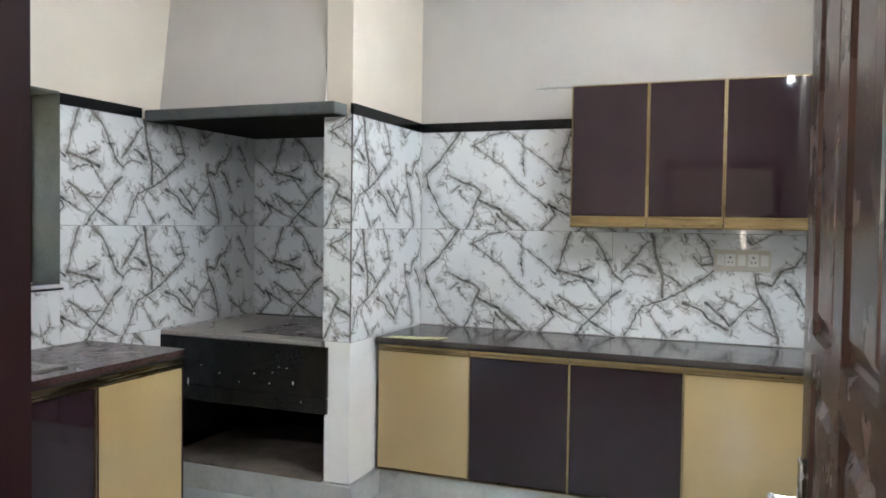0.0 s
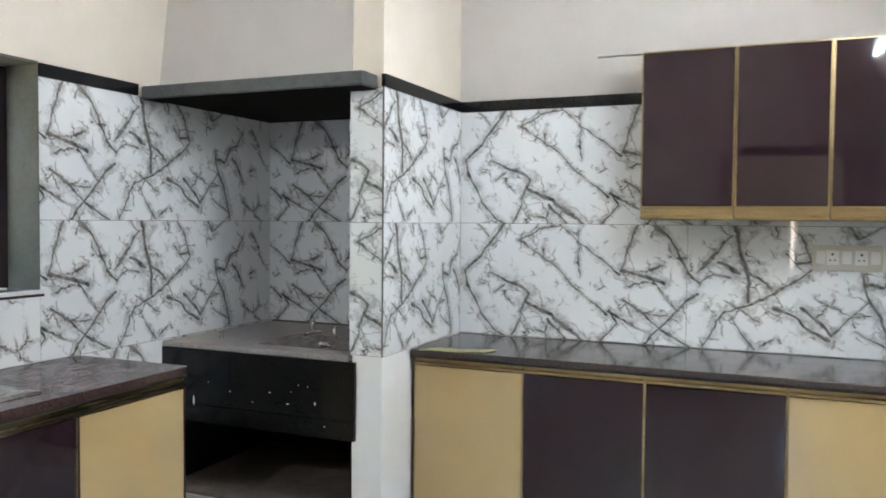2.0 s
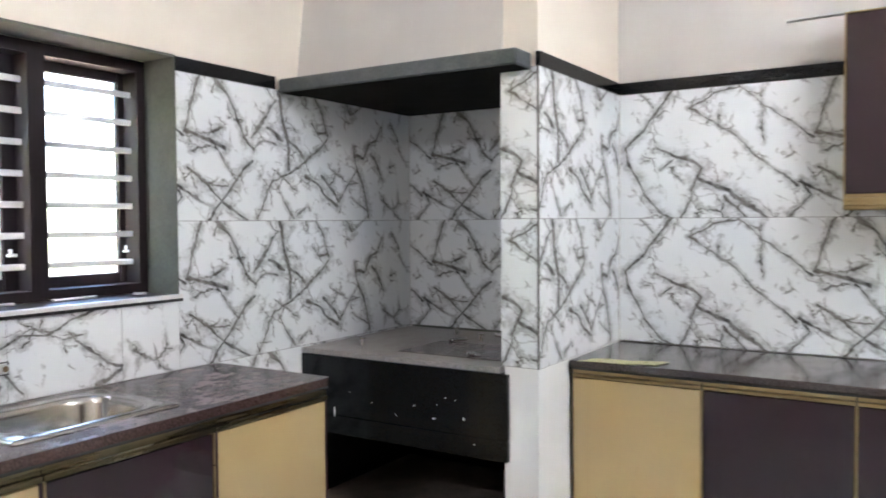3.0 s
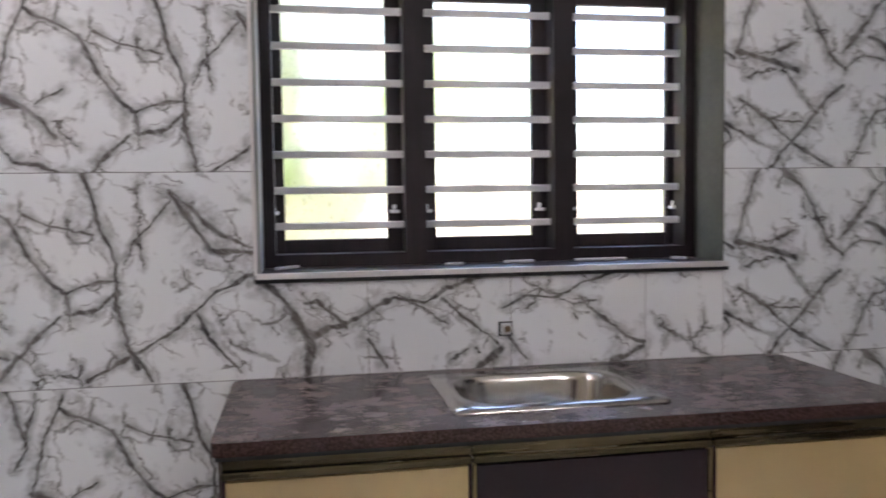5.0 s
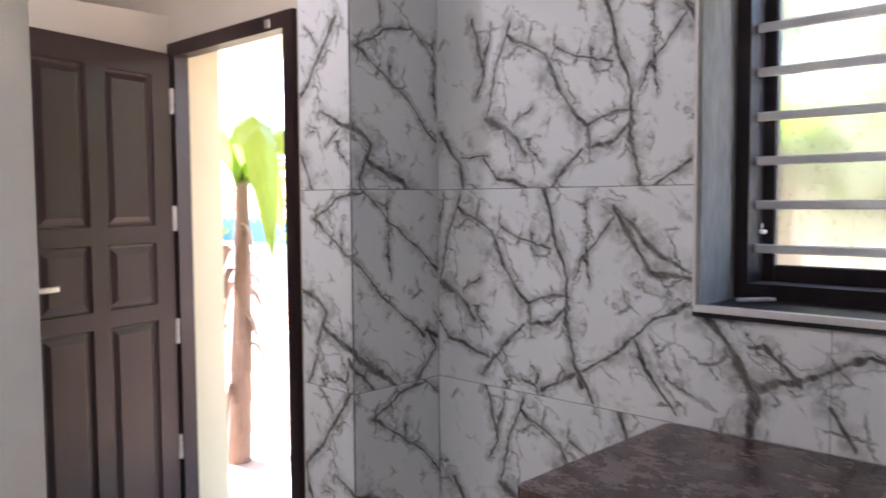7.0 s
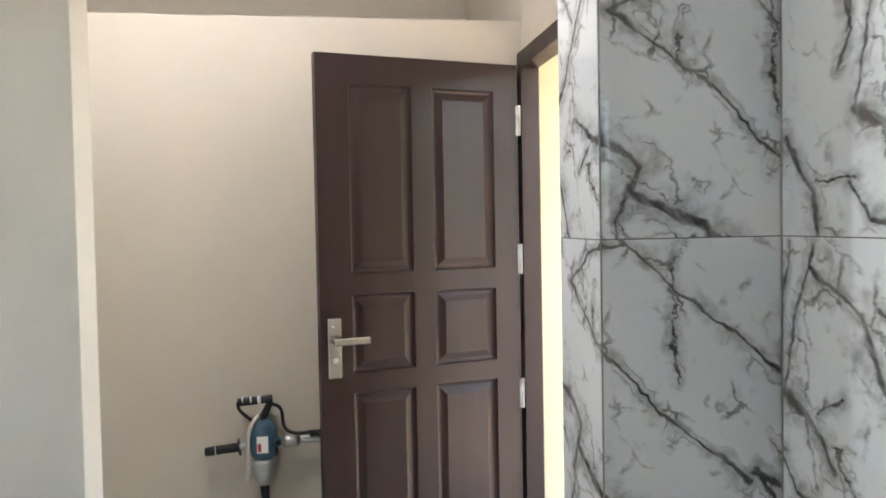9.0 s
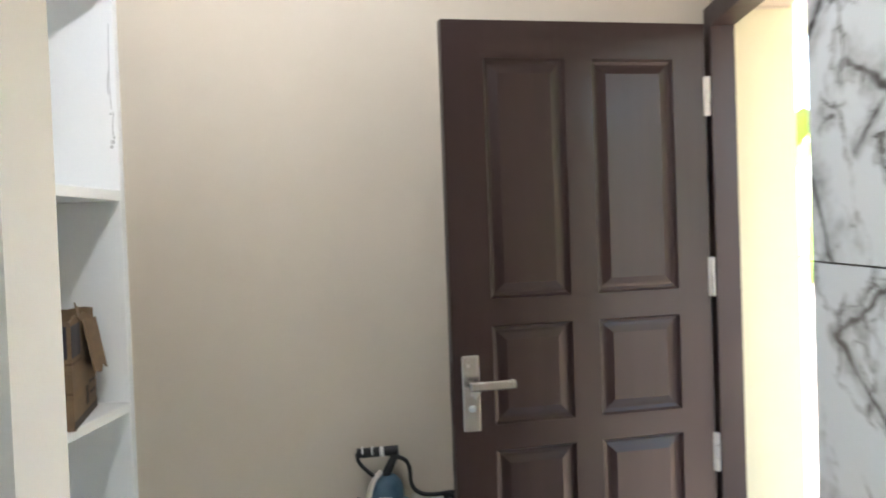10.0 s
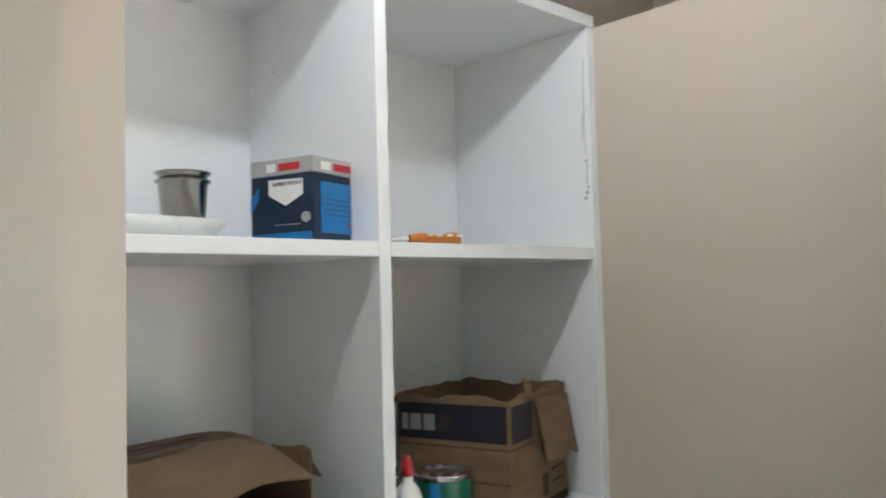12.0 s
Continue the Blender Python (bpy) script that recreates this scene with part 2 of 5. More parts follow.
    frond = math2("MULTIPLY", ranged(cells(27.0, 1.6, 35, 0.02), 0.01, 0.09, 1.0, 0.0, True), ranged(near, 1.5, 5.0, 0.8, 0.0))
    frond = math2("MULTIPLY", frond, ranged(noise_tex(nt, base, 15.0, 2.0).outputs[0], 0.49, 0.58, 0.0, 0.8))
    total = math2("MAXIMUM", math2("MAXIMUM", core, halo), math2("MAXIMUM", math2("MAXIMUM", twig, frond), strand))
    ground = ramp(nt, noise_tex(nt, base, 2.2, 2.0).outputs[0], [(0.3, (0.72, 0.75, 0.77)), (0.7, (0.80, 0.815, 0.82))])
    hue = ramp(nt, noise_tex(nt, base, 9.0, 2.0).outputs[0], [(0.35, (0.058, 0.056, 0.054)), (0.65, (0.145, 0.132, 0.120))])
    nt.links.new(mixc(nt, math2("MINIMUM", total, 1.0), ground, hue), p.inputs["Base Color"])
    p.inputs["Roughness"].default_value = 0.03
    p.inputs["Specular IOR Level"].default_value = 0.45
    bump(nt, p, noise_tex(nt, base, 2.5, 1.0).outputs[0], 0.02, 0.02)
    return m


def granite(name, dark, light, rough, dusty=0.0):
    m, nt, p = nodes_of(name)
    v = coords(nt)
    sp = noise_tex(nt, v, 140.0, 3.0, 0.7)
    cloud = noise_tex(nt, v, 7.0, 4.0, 0.6)
    c = ramp(nt, sp.outputs[0], [(0.38, dark), (0.66, light)])
    c = mixc(nt, ramp(nt, cloud.outputs[0], [(0.46, (0.0,)), (0.75, (0.4,))]), c, light)
    if dusty:
        film = ramp(nt, noise_tex(nt, coords(nt, "Object", (1.0, 0.7, 1.0)), 11.0, 8.0, 0.80).outputs[0], [(0.44, (0.0,)), (0.72, (dusty,))])
        geo = nt.nodes.new("ShaderNodeNewGeometry")          # dust settles on level faces only
        part_z = nt.nodes.new("ShaderNodeSeparateXYZ")
        nt.links.new(geo.outputs["Normal"], part_z.inputs[0])
        film = mixc(nt, ramp(nt, part_z.outputs[2], [(0.4, (0.0,)), (0.9, (1.0,))]), (0, 0, 0), film)
        c = mixc(nt, film, c, (0.35, 0.285, 0.265))
        nt.links.new(ramp(nt, film, [(0.0, (rough,)), (1.0, (0.75,))]), p.inputs["Roughness"])
    else:
        p.inputs["Roughness"].default_value = rough
    nt.links.new(c, p.inputs["Base Color"])
    bump(nt, p, sp.outputs[0], 0.03, 0.002)
    return m


def plaster(name, a, b):
    m, nt, p = nodes_of(name)
    v = coords(nt)
    roll = noise_tex(nt, v, 210.0, 3.0, 0.6)
    patch = noise_tex(nt, v, 1.6, 5.0, 0.6)
    c = ramp(nt, patch.outputs[0], [(0.3, a), (0.7, b)])
    scuff = ramp(nt, noise_tex(nt, coords(nt, "Object", (9, 9, 2)), 3.0, 6.0, 0.75).outputs[0], [(0.66, (0.0,)), (0.80, (0.16,))])
    nt.links.new(mixc(nt, scuff, c, (a[0] * 0.8, a[1] * 0.79, a[2] * 0.77)), p.inputs["Base Color"])
    p.inputs["Roughness"].default_value = 0.62
    bump(nt, p, roll.outputs[0], 0.10, 0.003)
    return m


def wood_paint(name, a, b, rough, grain):
    m, nt, p = nodes_of(name)
    v = coords(nt, "Object", (26, 26, 1.6))
    g = noise_tex(nt, v, grain, 5.0, 0.65)
    nt.links.new(ramp(nt, g.outputs[0], [(0.3, a), (0.72, b)]), p.inputs["Base Color"])
    nt.links.new(ramp(nt, noise_tex(nt, coords(nt), 5.0).outputs[0], [(0.3, (rough,)), (0.7, (rough + 0.14,))]), p.inputs["Roughness"])
    p.inputs["Coat Weight"].default_value = 0.12
    p.inputs["Coat Roughness"].default_value = 0.2
    bump(nt, p, g.outputs[0], 0.10, 0.003)
    return m


def glow(name, colour, power):
    m, nt, p = nodes_of(name)
    p.inputs["Base Color"].default_value = (0.9, 0.9, 0.9, 1)
    p.inputs["Emission Color"].default_value = (*colour, 1)
    p.inputs["Emission Strength"].default_value = power
    return m


def window_glass():
    m, nt, p = nodes_of("window_glass")
    p.inputs["Base Color"].default_value = (0.96, 0.98, 0.96, 1)
    p.inputs["Transmission Weight"].default_value = 1.0
    nt.links.new(ramp(nt, noise_tex(nt, coords(nt), 26.0).outputs[0], [(0.3, (0.34,)), (0.7, (0.55,))]), p.inputs["Roughness"])
    p.inputs["IOR"].default_value = 1.1
    specks = noise_tex(nt, coords(nt), 55.0, 3.0, 0.6)      # dust and dried splashes on the pane
    nt.links.new(ramp(nt, specks.outputs[0], [(0.56, (0.96, 0.98, 0.96)), (0.68, (0.66, 0.68, 0.62))]), p.inputs["Base Color"])
    return m


def leaf_material(name, a, b):
    m = simple(name, a, b, (0.35, 0.55), 0.0, 5.0, 40.0, 0.1, 0.0, (1, 6, 1))
    nt = m.node_tree
    p = nt.nodes["Principled BSDF"]
    thin = nt.nodes.new("ShaderNodeBsdfTranslucent")      # light shines through the leaf
    thin.inputs["Color"].default_value = (b[0] * 1.4, b[1] * 1.4, b[2], 1)
    both = nt.nodes.new("ShaderNodeMixShader")
    both.inputs[0].default_value = 0.5
    nt.links.new(p.outputs[0], both.inputs[1])
    nt.links.new(thin.outputs[0], both.inputs[2])
    nt.links.new(both.outputs[0], nt.nodes["Material Output"].inputs["Surface"])
    return m


MARBLE = marble_tile("marble_tile", VEINS_A + VEINS_B + VEINS_C + VEINS_D)
MARBLE_WEST = marble_tile("marble_tile_b", WEST_VEINS_A + WEST_VEINS_B + WEST_VEINS_C + WEST_VEINS_D)
CREAM = plaster("cream_plaster", (0.74, 0.67, 0.575), (0.80, 0.735, 0.64))
# store-side plaster, darkened beyond its paint to offset the near bulb's light
DARKENED_FAWN = plaster("darkened_fawn_plaster", (0.52, 0.458, 0.375), (0.57, 0.508, 0.425))
# cream plaster, greyed and darkened to stand for weaker light on south-facing faces
GREYED_CREAM = plaster("greyed_cream_plaster", (0.52, 0.495, 0.465), (0.575, 0.545, 0.515))
WHITE_WALL = plaster("white_plaster", (0.76, 0.765, 0.755), (0.82, 0.82, 0.81))
CEILING = plaster("ceiling_paint", (0.80, 0.78, 0.74), (0.84, 0.82, 0.78))
OUTER = plaster("outer_paint", (0.54, 0.50, 0.34), (0.60, 0.55, 0.39))
GROUT = simple("grout", (0.11, 0.10, 0.10), (0.16, 0.15, 0.14), (0.7, 0.9), scale=20)
FLOOR = simple("floor_tile", (0.50, 0.53, 0.53), (0.63, 0.655, 0.645), (0.10, 0.22), scale=3.5, fine=45, strength=0.01)
PLINTH = simple("plinth_tile", (0.36, 0.37, 0.36), (0.50, 0.51, 0.50), (0.25, 0.4), scale=5, fine=40, strength=0.02)
WINE = simple("wine_laminate", (0.022, 0.0107, 0.0143), (0.025, 0.0122, 0.0163), (0.03, 0.06), scale=3, fine=300, strength=0.0)
WINE.node_tree.nodes["Principled BSDF"].inputs["Specular IOR Level"].default_value = 0.5
BEIGE = simple("beige_laminate", (0.47, 0.345, 0.163), (0.49, 0.36, 0.172), (0.10, 0.16), scale=2.5, fine=200, strength=0.0, coat=0.8)
CARCASS = simple("carcass_edge", (0.05, 0.035, 0.03), (0.08, 0.06, 0.045), (0.4, 0.6))
BRONZE = simple("bronze_profile", (0.10, 0.082, 0.050), (0.19, 0.155, 0.095), (0.18, 0.34), 1.0, 8, 90, 0.02, stretch=(6, 0.3, 6))
GOLD = simple("gold_profile", (0.26, 0.19, 0.095), (0.40, 0.305, 0.165), (0.27, 0.40), 1.0, 8, 90, 0.02, stretch=(1, 1, 6))
COUNTER = granite("brown_granite", (0.030, 0.024, 0.024), (0.084, 0.067, 0.063), 0.08, 0.28)
DUSTY = granite("dusty_granite", (0.026, 0.013, 0.012), (0.090, 0.052, 0.047), 0.16, 0.62)
BLACK = granite("black_granite", (0.004, 0.0045, 0.005), (0.010, 0.011, 0.012), 0.14, 0.03)
HEARTH_TOP = granite("hearth_granite", (0.20, 0.19, 0.175), (0.36, 0.34, 0.32), 0.4, 0.7)
CONCRETE = simple("raw_cement", (0.062, 0.066, 0.055), (0.12, 0.125, 0.105), (0.7, 0.9), scale=9, fine=80, strength=0.25)
WORN = simple("worn_reveal_paint", (0.13, 0.135, 0.12), (0.34, 0.34, 0.315), (0.6, 0.8), scale=9, fine=60, strength=0.15, stretch=(1, 1, 0.3))
SLAB = simple("cement_slab", (0.045, 0.052, 0.052), (0.12, 0.13, 0.128), (0.55, 0.8), scale=14, fine=90, strength=0.3)
# near-black for soot, with the shade of the recesses put into the colour
SOOT_SHADE = simple("soot_shade_cavity", (0.005, 0.0045, 0.004), (0.014, 0.013, 0.011), (0.8, 0.95), scale=8)
DIRT = simple("brown_ash_floor", (0.11, 0.085, 0.068), (0.24, 0.20, 0.165), (0.8, 0.95), scale=9, fine=70, strength=0.3)
DOOR = wood_paint("dark_door_paint", (0.022, 0.0105, 0.0105), (0.030, 0.0155, 0.0150), 0.38, 0.6)
TEAK = wood_paint("red_brown_door", (0.045, 0.019, 0.014), (0.15, 0.082, 0.064), 0.20, 3.2)
FRAME = wood_paint("door_frame_paint", (0.023, 0.0075, 0.010), (0.036, 0.0130, 0.0155), 0.45, 1.5)
WINDOW = wood_paint("window_wood", (0.012, 0.007, 0.008), (0.020, 0.012, 0.014), 0.42, 1.5)
WINDOW.node_tree.nodes["Principled BSDF"].inputs["Coat Weight"].default_value = 0.0
FRAME.node_tree.nodes["Principled BSDF"].inputs["Coat Weight"].default_value = 0.0
BAR = simple("grille_paint", (0.70, 0.70, 0.70), (0.80, 0.80, 0.79), (0.4, 0.6), scale=12)
STEEL = simple("brushed_steel", (0.38, 0.365, 0.335), (0.52, 0.50, 0.465), (0.13, 0.25), 1.0, 5, 60, 0.02, stretch=(1, 3, 1))
POLISHED = simple("polished_steel", (0.30, 0.28, 0.25), (0.42, 0.40, 0.36), (0.06, 0.12), 1.0, 5, 60, 0.01)
CHROME = simple("satin_chrome", (0.62, 0.61, 0.59), (0.75, 0.74, 0.72), (0.18, 0.3), 1.0, 20)
HINGE = simple("painted_hinge", (0.50, 0.47, 0.43), (0.66, 0.63, 0.58), (0.35, 0.5), 0.3, 30)
ALU = simple("aluminium_strip", (0.48, 0.48, 0.47), (0.62, 0.62, 0.60), (0.3, 0.5), 1.0, 12)
PLASTIC = simple("white_plastic", (0.74, 0.74, 0.72), (0.80, 0.80, 0.78), (0.25, 0.4), scale=8, strength=0.02)
IVORY = simple("ivory_plastic", (0.56, 0.53, 0.47), (0.62, 0.59, 0.53), (0.25, 0.4), scale=8, strength=0.02)
SILL = simple("sill_paint", (0.60, 0.58, 0.57), (0.74, 0.72, 0.70), (0.35, 0.55), scale=10)
SCUFF = simple("scuff_mark", (0.44, 0.45, 0.46), (0.54, 0.55, 0.56), (0.5, 0.7))
GREY = simple("grey_plastic", (0.20, 0.20, 0.20), (0.28, 0.28, 0.28), (0.4, 0.6))
DARK = simple("black_plastic", (0.010, 0.010, 0.010), (0.022, 0.022, 0.022), (0.35, 0.55), scale=15)
SHELF = simple("white_shelf_paint", (0.80, 0.82, 0.835), (0.85, 0.865, 0.875), (0.35, 0.5), scale=2.5, fine=120, strength=0.05)
CARD = simple("brown_cardboard", (0.120, 0.076, 0.041), (0.215, 0.142, 0.080), (0.8, 0.95), scale=7, fine=120, strength=0.12, stretch=(1, 1, 5))
CARD_IN = simple("cardboard_inside", (0.085, 0.050, 0.026), (0.125, 0.078, 0.044), (0.85, 0.95), scale=7)
INK = simple("printing_ink", (0.022, 0.016, 0.012), (0.05, 0.036, 0.025), (0.7, 0.9), scale=30)
NAVY = simple("navy_print", (0.007, 0.0065, 0.014), (0.014, 0.013, 0.025), (0.5, 0.7), scale=10)
BLUE = simple("blue_box_print", (0.004, 0.013, 0.038), (0.007, 0.022, 0.060), (0.3, 0.45), scale=8)
SKYBLUE = simple("bright_blue_print", (0.008, 0.14, 0.38), (0.014, 0.19, 0.46), (0.3, 0.45), scale=8)
SILVER = simple("silver_print", (0.34, 0.34, 0.335), (0.43, 0.43, 0.42), (0.35, 0.5), scale=8)
RED = simple("red_print", (0.40, 0.012, 0.018), (0.52, 0.022, 0.030), (0.3, 0.45), scale=10)
GREEN = simple("green_print", (0.006, 0.095, 0.058), (0.012, 0.14, 0.085), (0.3, 0.45), scale=10)
ORANGE = simple("orange_plastic", (0.52, 0.16, 0.018), (0.66, 0.22, 0.03), (0.3, 0.45), scale=14)
YELLOW = simple("yellow_film", (0.50, 0.50, 0.22), (0.62, 0.60, 0.34), (0.25, 0.5), scale=14)
TOOLBLUE = simple("blue_tool_paint", (0.030, 0.075, 0.12), (0.065, 0.13, 0.18), (0.35, 0.6), scale=20)
TARP = simple("blue_tarpaulin", (0.008, 0.10, 0.25), (0.015, 0.15, 0.33), (0.4, 0.6), scale=4)
SOIL = simple("pale_red_soil", (0.34, 0.25, 0.19), (0.48, 0.38, 0.30), (0.85, 0.95), scale=2.5, fine=30, strength=0.4)
BANANA = leaf_material("banana_leaf", (0.08, 0.15, 0.03), (0.16, 0.25, 0.06))
STEM = simple("banana_stem", (0.10, 0.060, 0.045), (0.22, 0.145, 0.11), (0.6, 0.85), scale=5, fine=40, strength=0.3, stretch=(1, 1, 0.25))
HEDGE = leaf_material("hedge_leaf", (0.06, 0.13, 0.025), (0.14, 0.22, 0.05))
PALE_LEAF = leaf_material("pale_leaf", (0.24, 0.28, 0.17), (0.36, 0.39, 0.27))
DRY = simple("dry_leaf", (0.14, 0.085, 0.06), (0.29, 0.195, 0.145), (0.7, 0.9), scale=9, fine=50, strength=0.3)
for dull, level in ((SOOT_SHADE, 0.05), (BLACK, 0.28), (WINDOW, 0.25), (CARCASS, 0.2), (DARK, 0.3), (DOOR, 0.30), (FRAME, 0.18)):
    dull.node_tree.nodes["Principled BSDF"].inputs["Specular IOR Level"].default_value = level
TUBE = glow("tube_glow", (0.90, 0.97, 1.03), TUBE_POWER)
STORE_TUBE = glow("store_tube_glow", (0.95, 0.97, 1.0), STORE_POWER)
HALL_FILL_GLOW = glow("hall_fill_glow", (0.98, 0.96, 0.90), HALL_FILL_POWER)
GLASS = window_glass()


# ---- mesh helpers ----
def box(bm, x0, x1, y0, y1, z0, z1, bevel=0.0, m=None, segments=1):
    """Adds a box, with rounded edges if bevel is given, turned by m."""
    mat = Matrix.Translation(((x0 + x1) / 2, (y0 + y1) / 2, (z0 + z1) / 2)) @ Matrix.Diagonal((x1 - x0, y1 - y0, z1 - z0, 1))
    if m is not None:
        mat = m @ mat
    vs = bmesh.ops.create_cube(bm, size=1.0, matrix=mat)["verts"]
    if bevel:
        edges = list({e for v in vs for e in v.link_edges})
        bmesh.ops.bevel(bm, geom=edges, offset=bevel, segments=segments, affect="EDGES", profile=0.5)
    return bm


def tube(bm, a, b, r0, r1=None, seg=14, caps=True):
    """Adds a straight, maybe tapered, round bar from a to b."""
    a, b = Vector(a), Vector(b)
    r1 = r0 if r1 is None else r1
    m = Matrix.Translation((a + b) / 2) @ (b - a).to_track_quat("Z", "Y").to_matrix().to_4x4()
    bmesh.ops.create_cone(bm, cap_ends=caps, segments=seg, radius1=r0, radius2=r1, depth=(b - a).length, matrix=m)
    return bm


def lathe(bm, centre, profile, seg=24, m=None):
    """Turns a profile of (radius, height) round the upright axis through centre."""
    rings = []
    for r, h in profile:
        ring = []
        for i in range(seg):
            a = 2 * math.pi * i / seg
            p = Vector((centre[0] + r * math.cos(a), centre[1] + r * math.sin(a), centre[2] + h))
            ring.append(bm.verts.new(m @ p if m is not None else p))
        rings.append(ring)
    for lo, hi in zip(rings, rings[1:]):
        for i in range(seg):
            j = (i + 1) % seg
            bm.faces.new((lo[i], lo[j], hi[j], hi[i]))
    return bm


def sheet(bm, fn, nu, nv):
    """A grid of quads through the points fn(u, v), u and v from 0 to 1."""
    vs = [[bm.verts.new(fn(i / nu, j / nv)) for j in range(nv + 1)] for i in range(nu + 1)]
    for i in range(nu):
        for j in range(nv):
            bm.faces.new((vs[i][j], vs[i + 1][j], vs[i + 1][j + 1], vs[i][j + 1]))
    return bm


def finish(name, bm, material, smooth=False):
    bmesh.ops.recalc_face_normals(bm, faces=bm.faces)
    me = bpy.data.meshes.new(name)
    bm.to_mesh(me)
    bm.free()
    me.materials.append(material)
    if smooth:
        for f in me.polygons:
            f.use_smooth = True
    return new(name, me)


def part(name, bm, material, parent, label="", smooth=False):
    ob = finish(name, bm, material, smooth)
    ob.parent = parent
    ob.matrix_parent_inverse = parent.matrix_world.inverted()
    if label:
        tagged(ob, label=label)
    return ob


def rounded(x0, x1, y0, y1, r, n=5):
    pts = []
    for cx, cy, a in ((x1 - r, y1 - r, 0), (x0 + r, y1 - r, 90), (x0 + r, y0 + r, 180), (x1 - r, y0 + r, 270)):
        pts += [(cx + r * math.cos(radians(a + 90 * k / n)), cy + r * math.sin(radians(a + 90 * k / n))) for k in range(n + 1)]
    return pts


def loops(bm, rings):
    made = [[bm.verts.new(p) for p in ring] for ring in rings]
    for lo, hi in zip(made, made[1:]):
        for i in range(len(lo)):
            j = (i + 1) % len(lo)
            bm.faces.new((lo[i], lo[j], hi[j], hi[i]))
    return made


def structure(name, boxes, material, label=""):
    bm = bmesh.new()
    for b in boxes:
        box(bm, *b)
    return tagged(finish(name, bm, material), label=label, kind="structure")


def thing(name, place, label, category, group=""):
    ob = new(name)
    ob.empty_display_size = 0.05
    ob.matrix_world = pose(*place)
    return tagged(ob, label=label, category=category, group=group)


def cube(*a, **k):
    return box(bmesh.new(), *a, **k)


def cable(name, points, radius, material, parent, label=""):
    """A smooth cord through the points."""
    cu = bpy.data.curves.new(name, "CURVE")
    cu.dimensions, cu.bevel_depth, cu.bevel_resolution, cu.resolution_u = "3D", radius, 2, 6
    sp = cu.splines.new("NURBS")
    sp.points.add(len(points) - 1)
    for q, p in zip(sp.points, points):
        q.co = (*p, 1)
    sp.use_endpoint_u, sp.order_u = True, 3
    tmp = bpy.data.objects.new(name, cu)
    me = bpy.data.meshes.new_from_object(tmp)
    bpy.data.objects.remove(tmp)
    me.materials.clear()
    me.materials.append(material)
    ob = new(name, me)
    ob.parent = parent
    ob.matrix_parent_inverse = parent.matrix_world.inverted()
    if label:
        tagged(ob, label=label)
    return ob


def letters(name, body, size, m, material, parent, depth=0.0006):
    """Raised writing in the built-in font, as a mesh."""
    cu = bpy.data.curves.new(name, "FONT")
    cu.body, cu.size, cu.extrude, cu.align_x, cu.align_y = body, size, depth, "CENTER", "CENTER"
    tmp = bpy.data.objects.new(name, cu)
    me = bpy.data.meshes.new_from_object(tmp)
    bpy.data.objects.remove(tmp)
    me.transform(m)
    me.materials.clear()
    me.materials.append(material)
    ob = new(name, me)
    ob.parent = parent
    ob.matrix_parent_inverse = parent.matrix_world.inverted()
    return ob

# ---- the shell of the house ----
XW, XE, YN = -2.675, 0.795, 5.35           # faces of the kitchen's west, east and north walls
YS, YS2, YT = 1.43, 1.28, 1.375            # both faces of the wall between kitchen and hall; face of the tiled stub
SX, SY = -2.322, 1.125                     # outer corner of the tiled wall stub by the passage
PX, PXW, PY = -1.425, -1.598, 4.437        # pier between hearth and counter
TOP, ROOF = 2.10, 3.15                     # upper edge of the tiles; ceiling
WY0, WY1, WZ0, WZ1 = 2.266, 3.710, 1.202, 2.157   # window opening
TH = 0.010                                 # tile thickness

floor = structure("floor", [(-2.99, 3.2, -2.2, 5.6, -0.12, -0.012)], GROUT, "grey tiled floor")
ceiling = structure("ceiling", [(-3.05, 3.2, -2.2, 5.6, ROOF, ROOF + 0.12)], CEILING, "plain off-white ceiling")
wall_north = structure("wall_north", [(-3.0, 3.2, YN + TH, YN + 0.2, 0, ROOF)], GREYED_CREAM, "cream wall, greyed in colour for weaker light, over marble-look tiles")
wall_west = structure("wall_west", [
    (-3.0, XW - TH, SY, WY0, 0, ROOF), (-3.0, XW - TH, WY1, YN + TH, 0, ROOF),
    (-3.0, XW - TH, WY0, WY1, 0, WZ0), (-3.0, XW - TH, WY0, WY1, WZ1, ROOF)], CREAM, "cream wall with a window over the sink")
wall_east = structure("wall_east", [(XE + TH, XE + 0.15, YS2, YN + TH, 0, ROOF)], CREAM, "plain cream wall")
wall_stub = structure("wall_stub", [(XW - TH, SX - TH, SY, YT - TH, 0, ROOF)], CREAM, "short tiled wall stub by the passage")
wall_south = structure("wall_south", [
    (-1.44, -0.32, 1.33, YS, 0, ROOF), (-1.385, -0.32, 1.262, 1.33, 0, ROOF), (0.745, XE + TH, YS2, YS, 0, ROOF), (-0.32, 0.745, YS2, YS, 2.17, ROOF)], CREAM, "cream wall with the doorway from the hall")
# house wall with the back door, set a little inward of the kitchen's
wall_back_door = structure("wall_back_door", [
    (-2.80, -2.58, -1.3, -0.165, 0, ROOF), (-2.80, -2.58, 0.765, SY, 0, ROOF), (-2.80, -2.58, -0.165, 0.765, 2.16, ROOF)], DARKENED_FAWN, "cream wall round the back door")
wall_outer_face = structure("wall_outer_face", [
    (-2.812, -2.803, -1.3, -0.165, -0.1, ROOF), (-2.812, -2.803, 0.765, SY, -0.1, ROOF)], OUTER, "pale yellow outside paint on the house wall")
